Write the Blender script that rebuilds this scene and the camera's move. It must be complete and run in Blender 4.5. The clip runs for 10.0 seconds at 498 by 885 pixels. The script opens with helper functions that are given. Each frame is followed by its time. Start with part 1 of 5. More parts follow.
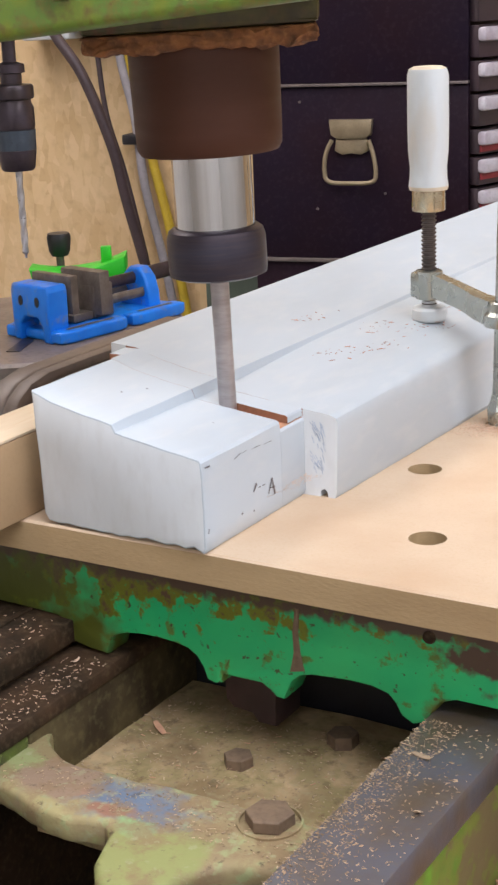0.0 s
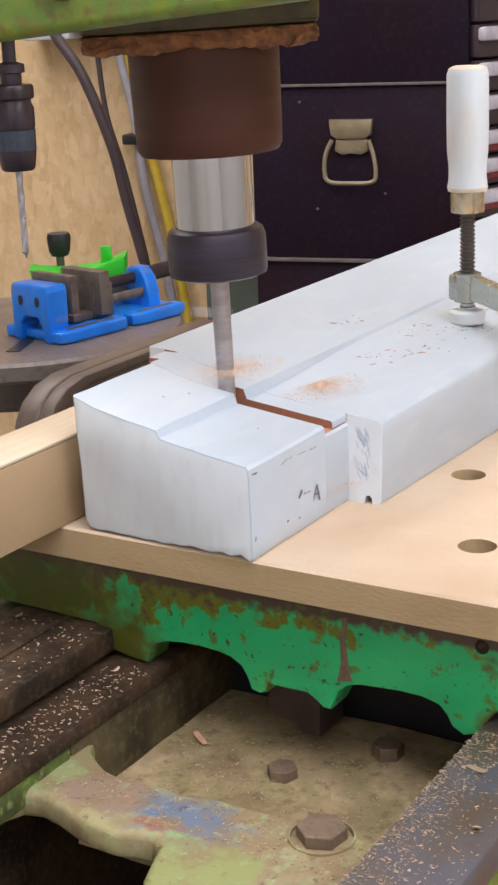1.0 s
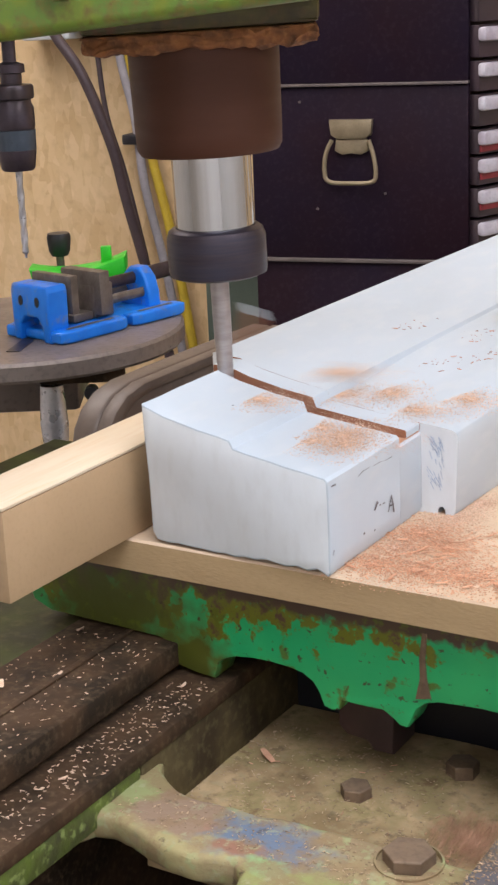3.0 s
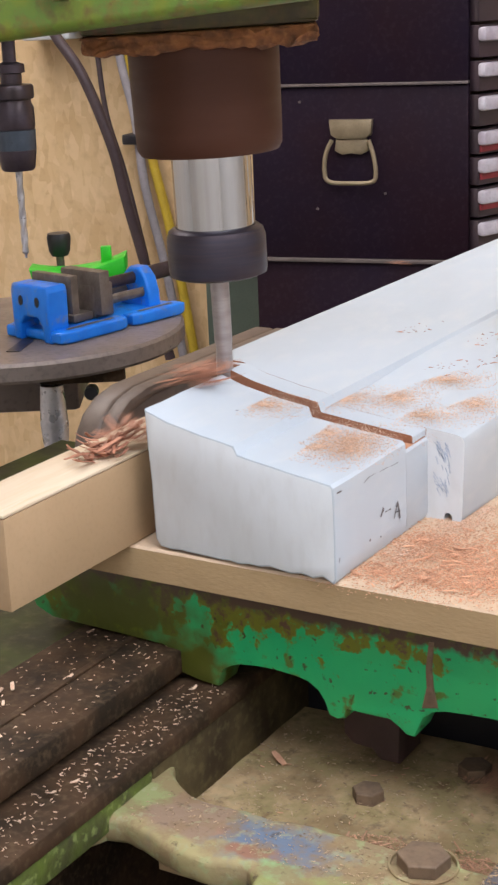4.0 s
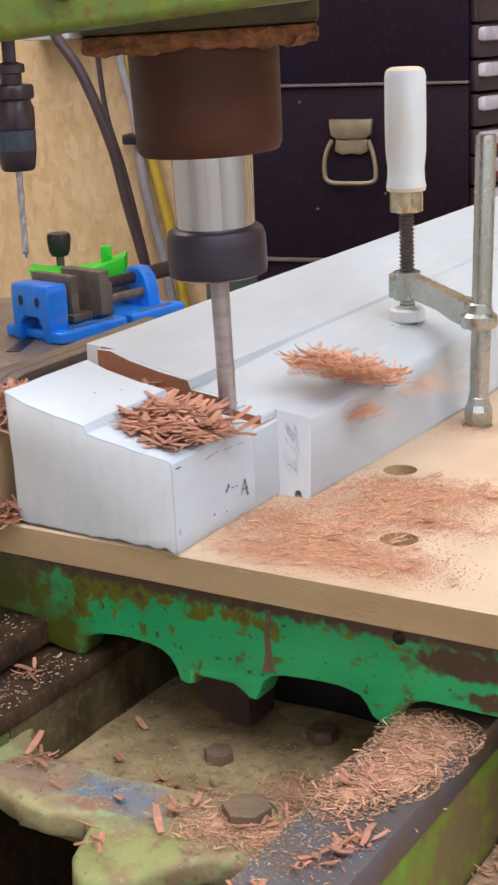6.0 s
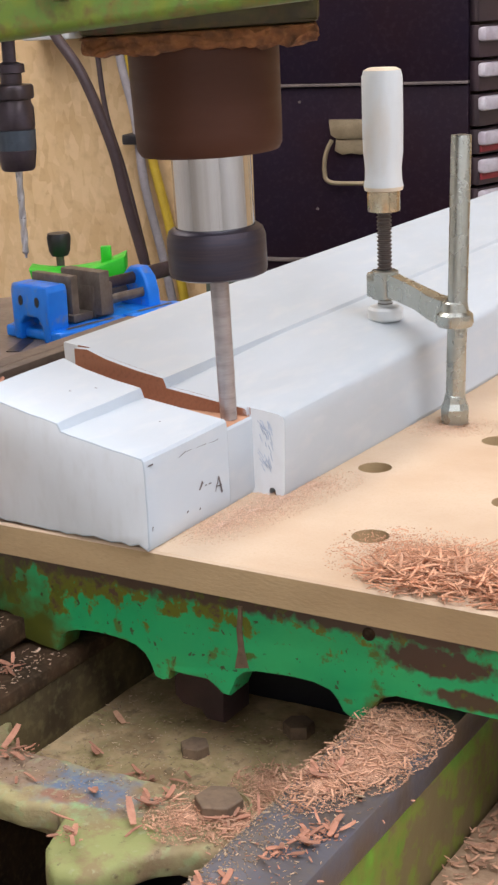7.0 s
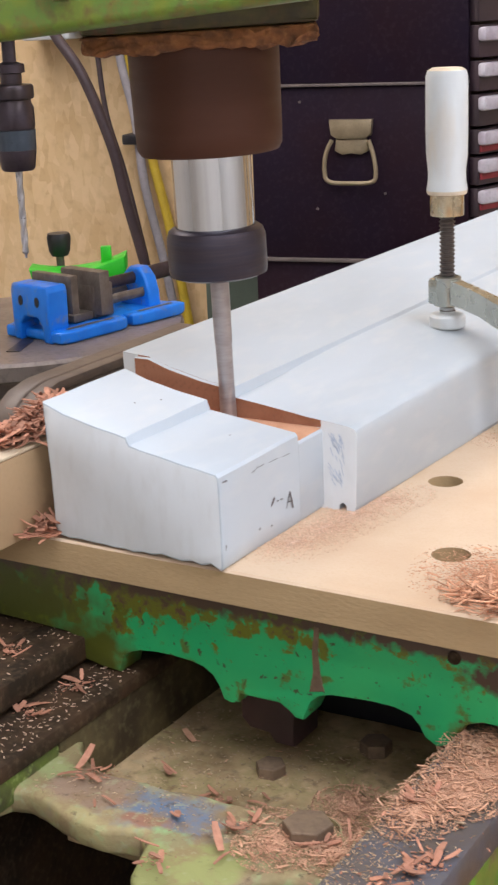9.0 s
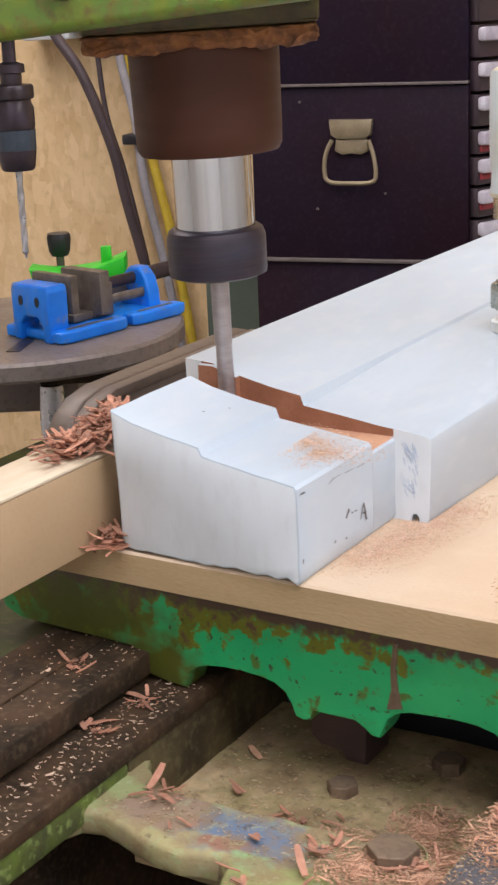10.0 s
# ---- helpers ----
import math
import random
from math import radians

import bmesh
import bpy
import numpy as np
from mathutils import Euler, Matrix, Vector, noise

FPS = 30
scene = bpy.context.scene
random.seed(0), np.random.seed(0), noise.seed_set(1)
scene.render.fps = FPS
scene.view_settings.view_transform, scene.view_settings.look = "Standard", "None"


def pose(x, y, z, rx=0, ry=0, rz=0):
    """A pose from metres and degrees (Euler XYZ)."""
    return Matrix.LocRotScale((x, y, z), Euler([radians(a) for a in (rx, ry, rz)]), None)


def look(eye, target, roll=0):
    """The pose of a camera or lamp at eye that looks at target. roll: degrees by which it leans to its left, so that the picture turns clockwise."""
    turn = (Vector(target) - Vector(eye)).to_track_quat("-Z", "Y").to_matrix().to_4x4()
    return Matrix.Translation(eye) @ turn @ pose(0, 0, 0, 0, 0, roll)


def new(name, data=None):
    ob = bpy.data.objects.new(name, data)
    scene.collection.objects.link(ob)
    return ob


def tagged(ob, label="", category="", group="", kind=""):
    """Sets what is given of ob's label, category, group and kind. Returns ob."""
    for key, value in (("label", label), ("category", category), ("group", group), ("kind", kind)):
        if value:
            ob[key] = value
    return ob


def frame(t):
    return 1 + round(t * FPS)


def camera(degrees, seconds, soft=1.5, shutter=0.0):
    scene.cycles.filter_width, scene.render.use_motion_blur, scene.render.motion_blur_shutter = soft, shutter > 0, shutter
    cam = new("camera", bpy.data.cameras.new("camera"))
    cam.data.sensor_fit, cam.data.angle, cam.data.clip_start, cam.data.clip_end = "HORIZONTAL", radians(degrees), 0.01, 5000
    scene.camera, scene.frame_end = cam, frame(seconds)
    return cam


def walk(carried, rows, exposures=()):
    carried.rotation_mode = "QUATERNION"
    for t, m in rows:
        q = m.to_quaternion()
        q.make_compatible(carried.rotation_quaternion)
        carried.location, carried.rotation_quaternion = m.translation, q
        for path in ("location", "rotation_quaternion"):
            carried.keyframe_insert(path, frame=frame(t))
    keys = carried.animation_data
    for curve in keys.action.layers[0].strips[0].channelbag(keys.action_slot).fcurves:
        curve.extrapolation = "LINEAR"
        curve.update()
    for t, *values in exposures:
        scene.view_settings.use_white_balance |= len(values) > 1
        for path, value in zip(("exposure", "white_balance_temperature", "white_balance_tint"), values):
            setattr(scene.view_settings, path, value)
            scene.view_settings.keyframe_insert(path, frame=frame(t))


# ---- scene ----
# ---- camera ----
cam = camera(18.96, 10.0, soft=2.5, shutter=0.5)
VIEW = look((0.3962, -0.5921, 0.2756), (0.01416, 0.02654, 0.05439), -2.47)
walk(cam, [(0, VIEW), (10, VIEW)], exposures=[(0, 0.0, 6400, 17), (10, 0.0, 6400, 17)])

# ---- light ----
world = bpy.data.worlds.new("workshop")
world.use_nodes = True
world.node_tree.nodes["Background"].inputs[0].default_value = (0.8, 0.87, 1.0, 1)
world.node_tree.nodes["Background"].inputs[1].default_value = 0.2
scene.world = world


def area_lamp(name, place, target, sx, sy, power, colour):
    lamp = bpy.data.lights.new(name, "AREA")
    lamp.shape, lamp.size, lamp.size_y, lamp.energy, lamp.color = "RECTANGLE", sx, sy, power, colour
    ob = new(name, lamp)
    ob.matrix_world = look(place, target)
    return ob


# flat ceiling panels, plus front fill added through an unseen south window behind camera
area_lamp("panel_light_glow", (0.35, 0.30, 1.42), (0.35, 0.30, 0), 1.8, 1.0, 2.5, (0.82, 0.91, 1.0))
area_lamp("panel_light_glow", (0.85, -0.65, 1.42), (0.85, -0.65, 0), 1.8, 0.8, 28, (0.86, 0.935, 1.0))
# unseen west and east panels, added to brighten the board wall and right-hand faces
area_lamp("panel_light_glow", (-1.0, 0.35, 1.42), (-1.0, 0.35, 0), 0.8, 1.5, 25, (1.0, 0.95, 0.86))
area_lamp("panel_light_glow", (1.7, 0.1, 1.42), (1.7, 0.1, 0), 0.8, 1.5, 23, (0.88, 0.93, 1.0))
area_lamp("front_fill_light", (0.85, -1.78, 1.05), (0.0, 0.1, -0.05), 2.0, 0.9, 10, (0.95, 0.98, 1.0))

# ---- timing of the table ----
# seconds, cross slide (x), long slide (y), in millimetres
KNOTS = [(0, 0, 0.2), (0.5, 13.3, 0.5), (1, 27.5, 0.6), (1.5, 41.4, 0.9), (2, 54.5, 1.0), (2.5, 63.3, 0.9), (2.7, 65.0, 0.8),
         (3.1, 74.0, 0.2), (3.5, 83.0, -6.6), (3.8, 82.0, -7.0), (4, 78.6, -7.0), (4.5, 56.2, -6.8), (5, 31.4, -6.8),
         (5.5, 6.5, -7.0), (5.7, -1.0, -7.1), (6.1, -16.0, -7.3), (6.5, -26.0, -7.8), (6.8, -28.2, -8.4), (7, -28.2, -9.2),
         (7.5, -28.3, -15.2), (8, -23.9, -16.0), (8.5, -2.9, -16.0), (9, 20.3, -15.9), (9.5, 41.1, -15.9), (10, 63.7, -15.8)]
STEPS = [i / 10 for i in range(101)]


def glide(ts, vs, t):
    """Smooth monotone interpolation of the knots."""
    ts, vs = np.array(ts, float), np.array(vs, float)
    h, d = np.diff(ts), np.diff(vs) / np.diff(ts)
    m = np.zeros(len(ts))
    for i in range(1, len(ts) - 1):
        if d[i - 1] * d[i] > 0:
            m[i] = 2 * d[i - 1] * d[i] / (d[i - 1] + d[i])
    m[0], m[-1] = d[0], d[-1]
    i = int(np.clip(np.searchsorted(ts, t) - 1, 0, len(h) - 1))
    s = (t - ts[i]) / h[i]
    return float(vs[i] * (1 + 2 * s) * (1 - s) ** 2 + vs[i + 1] * s * s * (3 - 2 * s) + h[i] * (m[i] * s * (1 - s) ** 2 - m[i + 1] * s * s * (1 - s)))


def slide(t):
    ts = [k[0] for k in KNOTS]
    return glide(ts, [k[1] for k in KNOTS], t) / 1000, glide(ts, [k[2] for k in KNOTS], t) / 1000


SLIDE = [slide(t) for t in STEPS]
ON_TABLE, ON_SADDLE, SHAVINGS = [], [], []
AXIS = (-0.0335, 0.0835)
# the head leans a little over its cutter
LEAN = Matrix.Rotation(radians(-1.25), 4, (-0.515, 0.857, 0))
HEAD = Matrix.Translation((AXIS[0], AXIS[1], 0.0462)) @ LEAN @ Matrix.Translation((-AXIS[0], -AXIS[1], -0.0462))


# ---- materials ----
def material(name, base, rough=0.5, metal=0.0, second=None, scale=30.0, low=0.4, high=0.65, stretch=(1, 1, 1), grain=None, grain_scale=300.0,
             grain_amount=0.5, bump=0.2, bump_scale=200.0, rough_spread=0.15, detail=6.0, island=0.0, gloss=0.5, grain_edge=(0.5, 0.75)):
    """Principled surface: two tones broken up by noise at two scales, uneven gloss and fine relief."""
    mat = bpy.data.materials.new(name)
    mat.use_nodes = True
    nt = mat.node_tree
    bsdf = nt.nodes["Principled BSDF"]
    co = nt.nodes.new("ShaderNodeTexCoord")
    mp = nt.nodes.new("ShaderNodeMapping")
    mp.inputs["Scale"].default_value = stretch
    nt.links.new(co.outputs["Object"], mp.inputs["Vector"])

    def noise_at(s, d=detail):
        n = nt.nodes.new("ShaderNodeTexNoise")
        n.inputs["Scale"].default_value, n.inputs["Detail"].default_value = s, d
        n.inputs["Roughness"].default_value = 0.64 if d > 7 else 0.5
        nt.links.new(mp.outputs["Vector"], n.inputs["Vector"])
        return n.outputs["Fac"]

    def ramp(socket, a, b):
        r = nt.nodes.new("ShaderNodeMapRange")
        r.inputs["From Min"].default_value, r.inputs["From Max"].default_value = a, b
        nt.links.new(socket, r.inputs["Value"])
        return r.outputs["Result"]

    def mix(fac, a, b):
        m = nt.nodes.new("ShaderNodeMix")
        m.data_type = "RGBA"
        for sock, val in ((m.inputs["Factor"], fac), (m.inputs["A"], a), (m.inputs["B"], b)):
            if isinstance(val, bpy.types.NodeSocket):
                nt.links.new(val, sock)
            else:
                sock.default_value = val if isinstance(val, float) else (*val, 1)
        return m.outputs["Result"]

    second = second or tuple(c * 0.75 for c in base)
    grain = grain or tuple(c * 0.6 for c in base)
    col = mix(ramp(noise_at(scale), low, high), base, second)
    g = nt.nodes.new("ShaderNodeMath")
    g.operation = "MULTIPLY"
    nt.links.new(ramp(noise_at(grain_scale, 3.0), *grain_edge), g.inputs[0])
    g.inputs[1].default_value = grain_amount
    col = mix(g.outputs[0], col, grain)
    if island:
        geo = nt.nodes.new("ShaderNodeNewGeometry")
        hsv = nt.nodes.new("ShaderNodeHueSaturation")
        r = nt.nodes.new("ShaderNodeMapRange")
        r.inputs["To Min"].default_value, r.inputs["To Max"].default_value = 1 - island, 1 + island
        nt.links.new(geo.outputs["Random Per Island"], r.inputs["Value"])
        nt.links.new(r.outputs["Result"], hsv.inputs["Value"])
        nt.links.new(col, hsv.inputs["Color"])
        col = hsv.outputs["Color"]
    nt.links.new(col, bsdf.inputs["Base Color"])
    rr = nt.nodes.new("ShaderNodeMapRange")
    rr.inputs["To Min"].default_value, rr.inputs["To Max"].default_value = max(0.03, rough - rough_spread), min(1, rough + rough_spread)
    nt.links.new(noise_at(scale * 2.3), rr.inputs["Value"])
    nt.links.new(rr.outputs["Result"], bsdf.inputs["Roughness"])
    bsdf.inputs["Metallic"].default_value = metal
    bsdf.inputs["Specular IOR Level"].default_value = gloss
    bp = nt.nodes.new("ShaderNodeBump")
    bp.inputs["Strength"].default_value, bp.inputs["Distance"].default_value = bump, 0.001
    nt.links.new(noise_at(bump_scale), bp.inputs["Height"])
    nt.links.new(bp.outputs["Normal"], bsdf.inputs["Normal"])
    return mat, nt, bsdf, col, mix, ramp, noise_at, co


def simple(*a, **k):
    return material(*a, **k)[0]


def layer(made, colour, centre, radius, edge=0.35, scale=60.0, rough_to=None):
    """Adds a paint patch or stain with a ragged edge round a place on the thing."""
    mat, nt, bsdf, col, mix, ramp, noise_at, co = made
    d = nt.nodes.new("ShaderNodeVectorMath")
    d.operation = "SUBTRACT"
    d.inputs[1].default_value = centre
    nt.links.new(co.outputs["Object"], d.inputs[0])
    s = nt.nodes.new("ShaderNodeVectorMath")
    s.operation = "MULTIPLY"
    s.inputs[1].default_value = tuple(1 / r for r in radius)
    nt.links.new(d.outputs[0], s.inputs[0])
    ln = nt.nodes.new("ShaderNodeVectorMath")
    ln.operation = "LENGTH"
    nt.links.new(s.outputs[0], ln.inputs[0])
    add = nt.nodes.new("ShaderNodeMath")
    add.operation = "MULTIPLY_ADD"
    nt.links.new(noise_at(scale), add.inputs[0])
    add.inputs[1].default_value = 1.6
    nt.links.new(ln.outputs["Value"], add.inputs[2])
    out = mix(ramp(add.outputs[0], 1.8 + edge, 1.8 - edge), col, colour)
    nt.links.new(out, bsdf.inputs["Base Color"])
    return (mat, nt, bsdf, out, mix, ramp, noise_at, co)


def weather(made, colour, scale, low, high, amount):
    """Grime or flaked spots over everything laid on before."""
    mat, nt, bsdf, col, mix, ramp, noise_at, co = made
    m = nt.nodes.new("ShaderNodeMath")
    m.operation = "MULTIPLY"
    nt.links.new(ramp(noise_at(scale, 9.0), low, high), m.inputs[0])
    m.inputs[1].default_value = amount
    out = mix(m.outputs[0], col, colour)
    nt.links.new(out, bsdf.inputs["Base Color"])
    return (mat, nt, bsdf, out, mix, ramp, noise_at, co)


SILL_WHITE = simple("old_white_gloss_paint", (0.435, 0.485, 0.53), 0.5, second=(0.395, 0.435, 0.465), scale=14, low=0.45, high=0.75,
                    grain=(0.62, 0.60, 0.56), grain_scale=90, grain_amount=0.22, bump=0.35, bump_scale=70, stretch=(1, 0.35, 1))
# end faces painted lighter than the rest of the sill, standing in for front light
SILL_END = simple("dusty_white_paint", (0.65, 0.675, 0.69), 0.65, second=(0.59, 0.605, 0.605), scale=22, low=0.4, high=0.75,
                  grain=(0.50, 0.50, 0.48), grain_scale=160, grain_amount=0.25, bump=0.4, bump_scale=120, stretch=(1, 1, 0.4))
CUT_WOOD = simple("fresh_cut_red_wood", (0.33, 0.14, 0.075), 0.75, second=(0.26, 0.10, 0.05), scale=60, stretch=(1, 0.2, 1), grain_scale=500, bump=0.3)
PALE_CUT = simple("dusty_cut_floor", (0.50, 0.26, 0.15), 0.85, second=(0.42, 0.20, 0.11), scale=80, grain_scale=600, bump=0.3)
SHAVING = simple("red_wood_shaving", (0.45, 0.21, 0.13), 0.75, second=(0.33, 0.14, 0.083), scale=120, grain_scale=900, bump=0.2, island=0.35)
PALE_SHAVING = simple("pale_wood_shaving", (0.51, 0.28, 0.172), 0.8, second=(0.40, 0.20, 0.115), scale=120, grain_scale=900, bump=0.2, island=0.35)
CHIP = simple("orange_wood_chip", (0.62, 0.33, 0.195), 0.8, second=(0.52, 0.24, 0.13), scale=120, grain_scale=900, bump=0.2, island=0.35)
GRIT = simple("brown_oily_dust", (0.46, 0.33, 0.21), 0.9, second=(0.31, 0.21, 0.13), scale=200, grain_scale=900, bump=0.4, island=0.4)
DUST = simple("fine_sawdust", (0.70, 0.49, 0.355), 0.9, second=(0.62, 0.39, 0.26), scale=200, grain_scale=900, bump=0.4, island=0.3)
BOARD = simple("fibreboard", (0.60, 0.45, 0.31), 0.6, second=(0.53, 0.365, 0.235), scale=15, low=0.42, high=0.72, grain=(0.52, 0.34, 0.20), grain_scale=700, grain_amount=0.35, bump=0.1, bump_scale=600)
BOARD_EDGE = simple("sawn_board_edge", (0.40, 0.275, 0.14), 0.75, second=(0.31, 0.205, 0.10), scale=14, stretch=(0.6, 1, 1.5), grain_scale=500, grain_amount=0.25, bump=0.3, bump_scale=400)
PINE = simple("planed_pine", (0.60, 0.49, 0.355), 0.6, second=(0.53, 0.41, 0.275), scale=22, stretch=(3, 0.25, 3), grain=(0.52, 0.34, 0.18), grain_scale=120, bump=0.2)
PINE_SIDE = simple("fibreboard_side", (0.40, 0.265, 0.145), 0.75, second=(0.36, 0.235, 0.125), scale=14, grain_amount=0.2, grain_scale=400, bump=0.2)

made = material("worn_green_paint_on_iron", (0.008, 0.40, 0.14), 0.45, second=(0.025, 0.46, 0.15), scale=25, grain=(0.07, 0.05, 0.015), grain_scale=190, grain_amount=0.9, grain_edge=(0.65, 0.68), bump=0.45, bump_scale=90)


def add_rust_field(made, rust, olive, threshold, spread, scale, tilt=(0, 0, 0), base=0.0):
    """Worn-through paint: iron and grime where a broad noise, drifting along the casting, is low."""
    mat, nt, bsdf, col, mix, ramp, noise_at, co = made
    dot = nt.nodes.new("ShaderNodeVectorMath")
    dot.operation = "DOT_PRODUCT"
    dot.inputs[1].default_value = tilt
    nt.links.new(co.outputs["Object"], dot.inputs[0])
    a = nt.nodes.new("ShaderNodeMath")
    a.operation = "ADD"
    nt.links.new(dot.outputs["Value"], a.inputs[0])
    nt.links.new(noise_at(scale, 8.0), a.inputs[1])
    b = nt.nodes.new("ShaderNodeMath")
    b.operation = "ADD"
    nt.links.new(a.outputs[0], b.inputs[0])
    b.inputs[1].default_value = base
    wide = nt.nodes.new("ShaderNodeMath")
    wide.operation = "MULTIPLY_ADD"
    nt.links.new(noise_at(scale * 2.4, 8.0), wide.inputs[0])
    wide.inputs[1].default_value = 0.30
    nt.links.new(b.outputs[0], wide.inputs[2])
    grime = mix(ramp(wide.outputs[0], threshold + 0.02, threshold + 0.08), rust, olive)
    out = mix(ramp(b.outputs[0], threshold - spread, threshold + spread), grime, col)
    nt.links.new(out, bsdf.inputs["Base Color"])
    return (mat, nt, bsdf, out, mix, ramp, noise_at, co)


GREEN = add_rust_field(made, (0.115, 0.062, 0.040), (0.15, 0.165, 0.012), 0.5, 0.018, 58, tilt=(0.55, 0, -5.8), base=0.175)
GREEN = layer(GREEN, (0.075, 0.085, 0.014), (-0.150, 0, 0.0), (0.052, 0.1, 0.05), 0.45, 75)
GREEN = layer(GREEN, (0.085, 0.095, 0.012), (-0.097, 0, -0.010), (0.022, 0.1, 0.022), 0.35, 90)
GREEN = layer(GREEN, (0.085, 0.050, 0.032), (0.152, 0, 0.027), (0.030, 0.1, 0.0075), 0.2, 170)
GREEN = layer(GREEN, (0.085, 0.055, 0.032), (0.170, 0, 0.010), (0.020, 0.1, 0.005), 0.2, 170)
GREEN = layer(GREEN, (0.10, 0.095, 0.02), (0.124, 0, -0.006), (0.010, 0.1, 0.007), 0.3, 170)
GREEN = layer(GREEN, (0.085, 0.050, 0.032), (0.030, 0, 0.046), (0.260, 0.1, 0.013), 0.15, 90)
GREEN = weather(GREEN, (0.11, 0.13, 0.012), 70, 0.58, 0.64, 0.85)
GREEN = weather(GREEN, (0.05, 0.035, 0.02), 150, 0.63, 0.68, 0.9)[0]
HEAD_GREEN = add_rust_field(material("oily_green_head_paint", (0.045, 0.17, 0.03), 0.45, second=(0.15, 0.18, 0.015), scale=45, grain=(0.10, 0.05, 0.02), grain_scale=160, grain_amount=0.8),
                            (0.10, 0.055, 0.02), (0.15, 0.13, 0.02), 0.47, 0.06, 45)[0]
SIDE_GREEN = add_rust_field(material("mossy_green_rail_paint", (0.11, 0.25, 0.015), 0.5, second=(0.045, 0.095, 0.012), scale=25, grain=(0.06, 0.05, 0.02), grain_scale=150),
                            (0.13, 0.095, 0.04), (0.13, 0.15, 0.02), 0.52, 0.06, 34, tilt=(0, 0, 5.0), base=-0.14)[0]
IRON = simple("oily_dark_iron", (0.062, 0.035, 0.019), 0.65, 0.0, gloss=0.14, second=(0.024, 0.016, 0.010), scale=40, grain=(0.13, 0.088, 0.05), grain_scale=260, bump=0.3)
WAY = simple("worn_slideway_steel", (0.125, 0.12, 0.138), 0.36, 0.4, second=(0.13, 0.095, 0.065), scale=26, low=0.4, high=0.6, grain=(0.16, 0.13, 0.10), grain_scale=240, bump=0.25)
FLANGE = add_rust_field(material("greasy_olive_flange", (0.10, 0.085, 0.02), 0.45, second=(0.05, 0.036, 0.018), scale=50, grain=(0.14, 0.07, 0.03), grain_scale=170, bump=0.4), (0.10, 0.042, 0.018), (0.06, 0.05, 0.015), 0.48, 0.05, 40)[0]
CHEEK = simple("dark_olive_cheek", (0.085, 0.062, 0.028), 0.65, gloss=0.2, second=(0.04, 0.027, 0.014), scale=35, grain=(0.15, 0.13, 0.06), grain_scale=170, bump=0.4)
RUST = simple("flaking_rust", (0.27, 0.105, 0.036), 0.85, second=(0.10, 0.042, 0.020), scale=90, grain=(0.40, 0.18, 0.065), grain_scale=300, bump=0.9, bump_scale=160)
PLUM_IRON = simple("plum_brown_iron", (0.055, 0.026, 0.026), 0.6, 0.0, second=(0.035, 0.018, 0.018), scale=30, bump=0.2)
SHELF_DUST = simple("dust_covered_shelf", (0.44, 0.29, 0.185), 0.9, gloss=0.1, second=(0.30, 0.19, 0.115), scale=40, grain=(0.20, 0.12, 0.07), grain_scale=300, bump=0.8)
BACK_IRON = simple("smooth_brown_iron", (0.115, 0.082, 0.062), 0.5, 0.1, second=(0.085, 0.058, 0.045), scale=14, grain=(0.05, 0.035, 0.03), grain_scale=150, bump=0.2)
MOSS = simple("mossy_way_edge", (0.10, 0.135, 0.018), 0.65, second=(0.045, 0.04, 0.018), scale=55, grain=(0.22, 0.27, 0.08), grain_scale=160, grain_amount=0.8, grain_edge=(0.55, 0.65), bump=0.7)
PALE_CHIP = simple("pale_cream_chip", (0.62, 0.46, 0.34), 0.8, second=(0.52, 0.34, 0.24), scale=120, grain_scale=900, bump=0.2, island=0.35)
OLIVE_WALL = simple("dark_olive_guard_paint", (0.050, 0.055, 0.014), 0.6, gloss=0.15, second=(0.030, 0.026, 0.012), scale=18, grain=(0.09, 0.07, 0.03), grain_scale=140, bump=0.3)
BOLT = simple("rusty_bolt_steel", (0.16, 0.105, 0.068), 0.65, 0.2, second=(0.22, 0.145, 0.09), scale=90, grain_scale=400, bump=0.4)
SLEEVE = simple("brown_oiled_sleeve", (0.060, 0.021, 0.011), 0.5, 0.0, gloss=0.22, second=(0.072, 0.027, 0.015), scale=8, grain_scale=200, grain_amount=0.15, stretch=(1, 1, 6), bump=0.05)
# darker tone stretched along z paints in the shaft's upright reflection streaks
CHROME = simple("ground_steel", (0.64, 0.645, 0.67), 0.07, 1.0, second=(0.42, 0.40, 0.39), scale=40, low=0.45, high=0.6, grain_scale=120, grain_amount=0.2, stretch=(4, 4, 0.1), bump=0.02, rough_spread=0.03)
BLUED = simple("blued_steel", (0.038, 0.030, 0.040), 0.4, 0.6, second=(0.040, 0.040, 0.062), scale=25, grain=(0.12, 0.08, 0.07), grain_scale=150, stretch=(1, 1, 5), bump=0.06)
BIT = simple("cutter_steel", (0.42, 0.385, 0.385), 0.4, 0.75, second=(0.33, 0.295, 0.29), scale=60, grain_scale=300, stretch=(1, 1, 3), bump=0.1)
ZINC = simple("zinc_plated_steel", (0.42, 0.43, 0.39), 0.27, 0.9, second=(0.38, 0.39, 0.35), scale=45, grain_scale=300, grain_amount=0.15, bump=0.15)
THREAD = simple("greasy_thread_steel", (0.12, 0.10, 0.09), 0.45, 0.7, scale=60, bump=0.2)
BRASS = simple("brassy_ferrule", (0.68, 0.58, 0.40), 0.25, 0.95, second=(0.5, 0.42, 0.3), scale=40, bump=0.1)
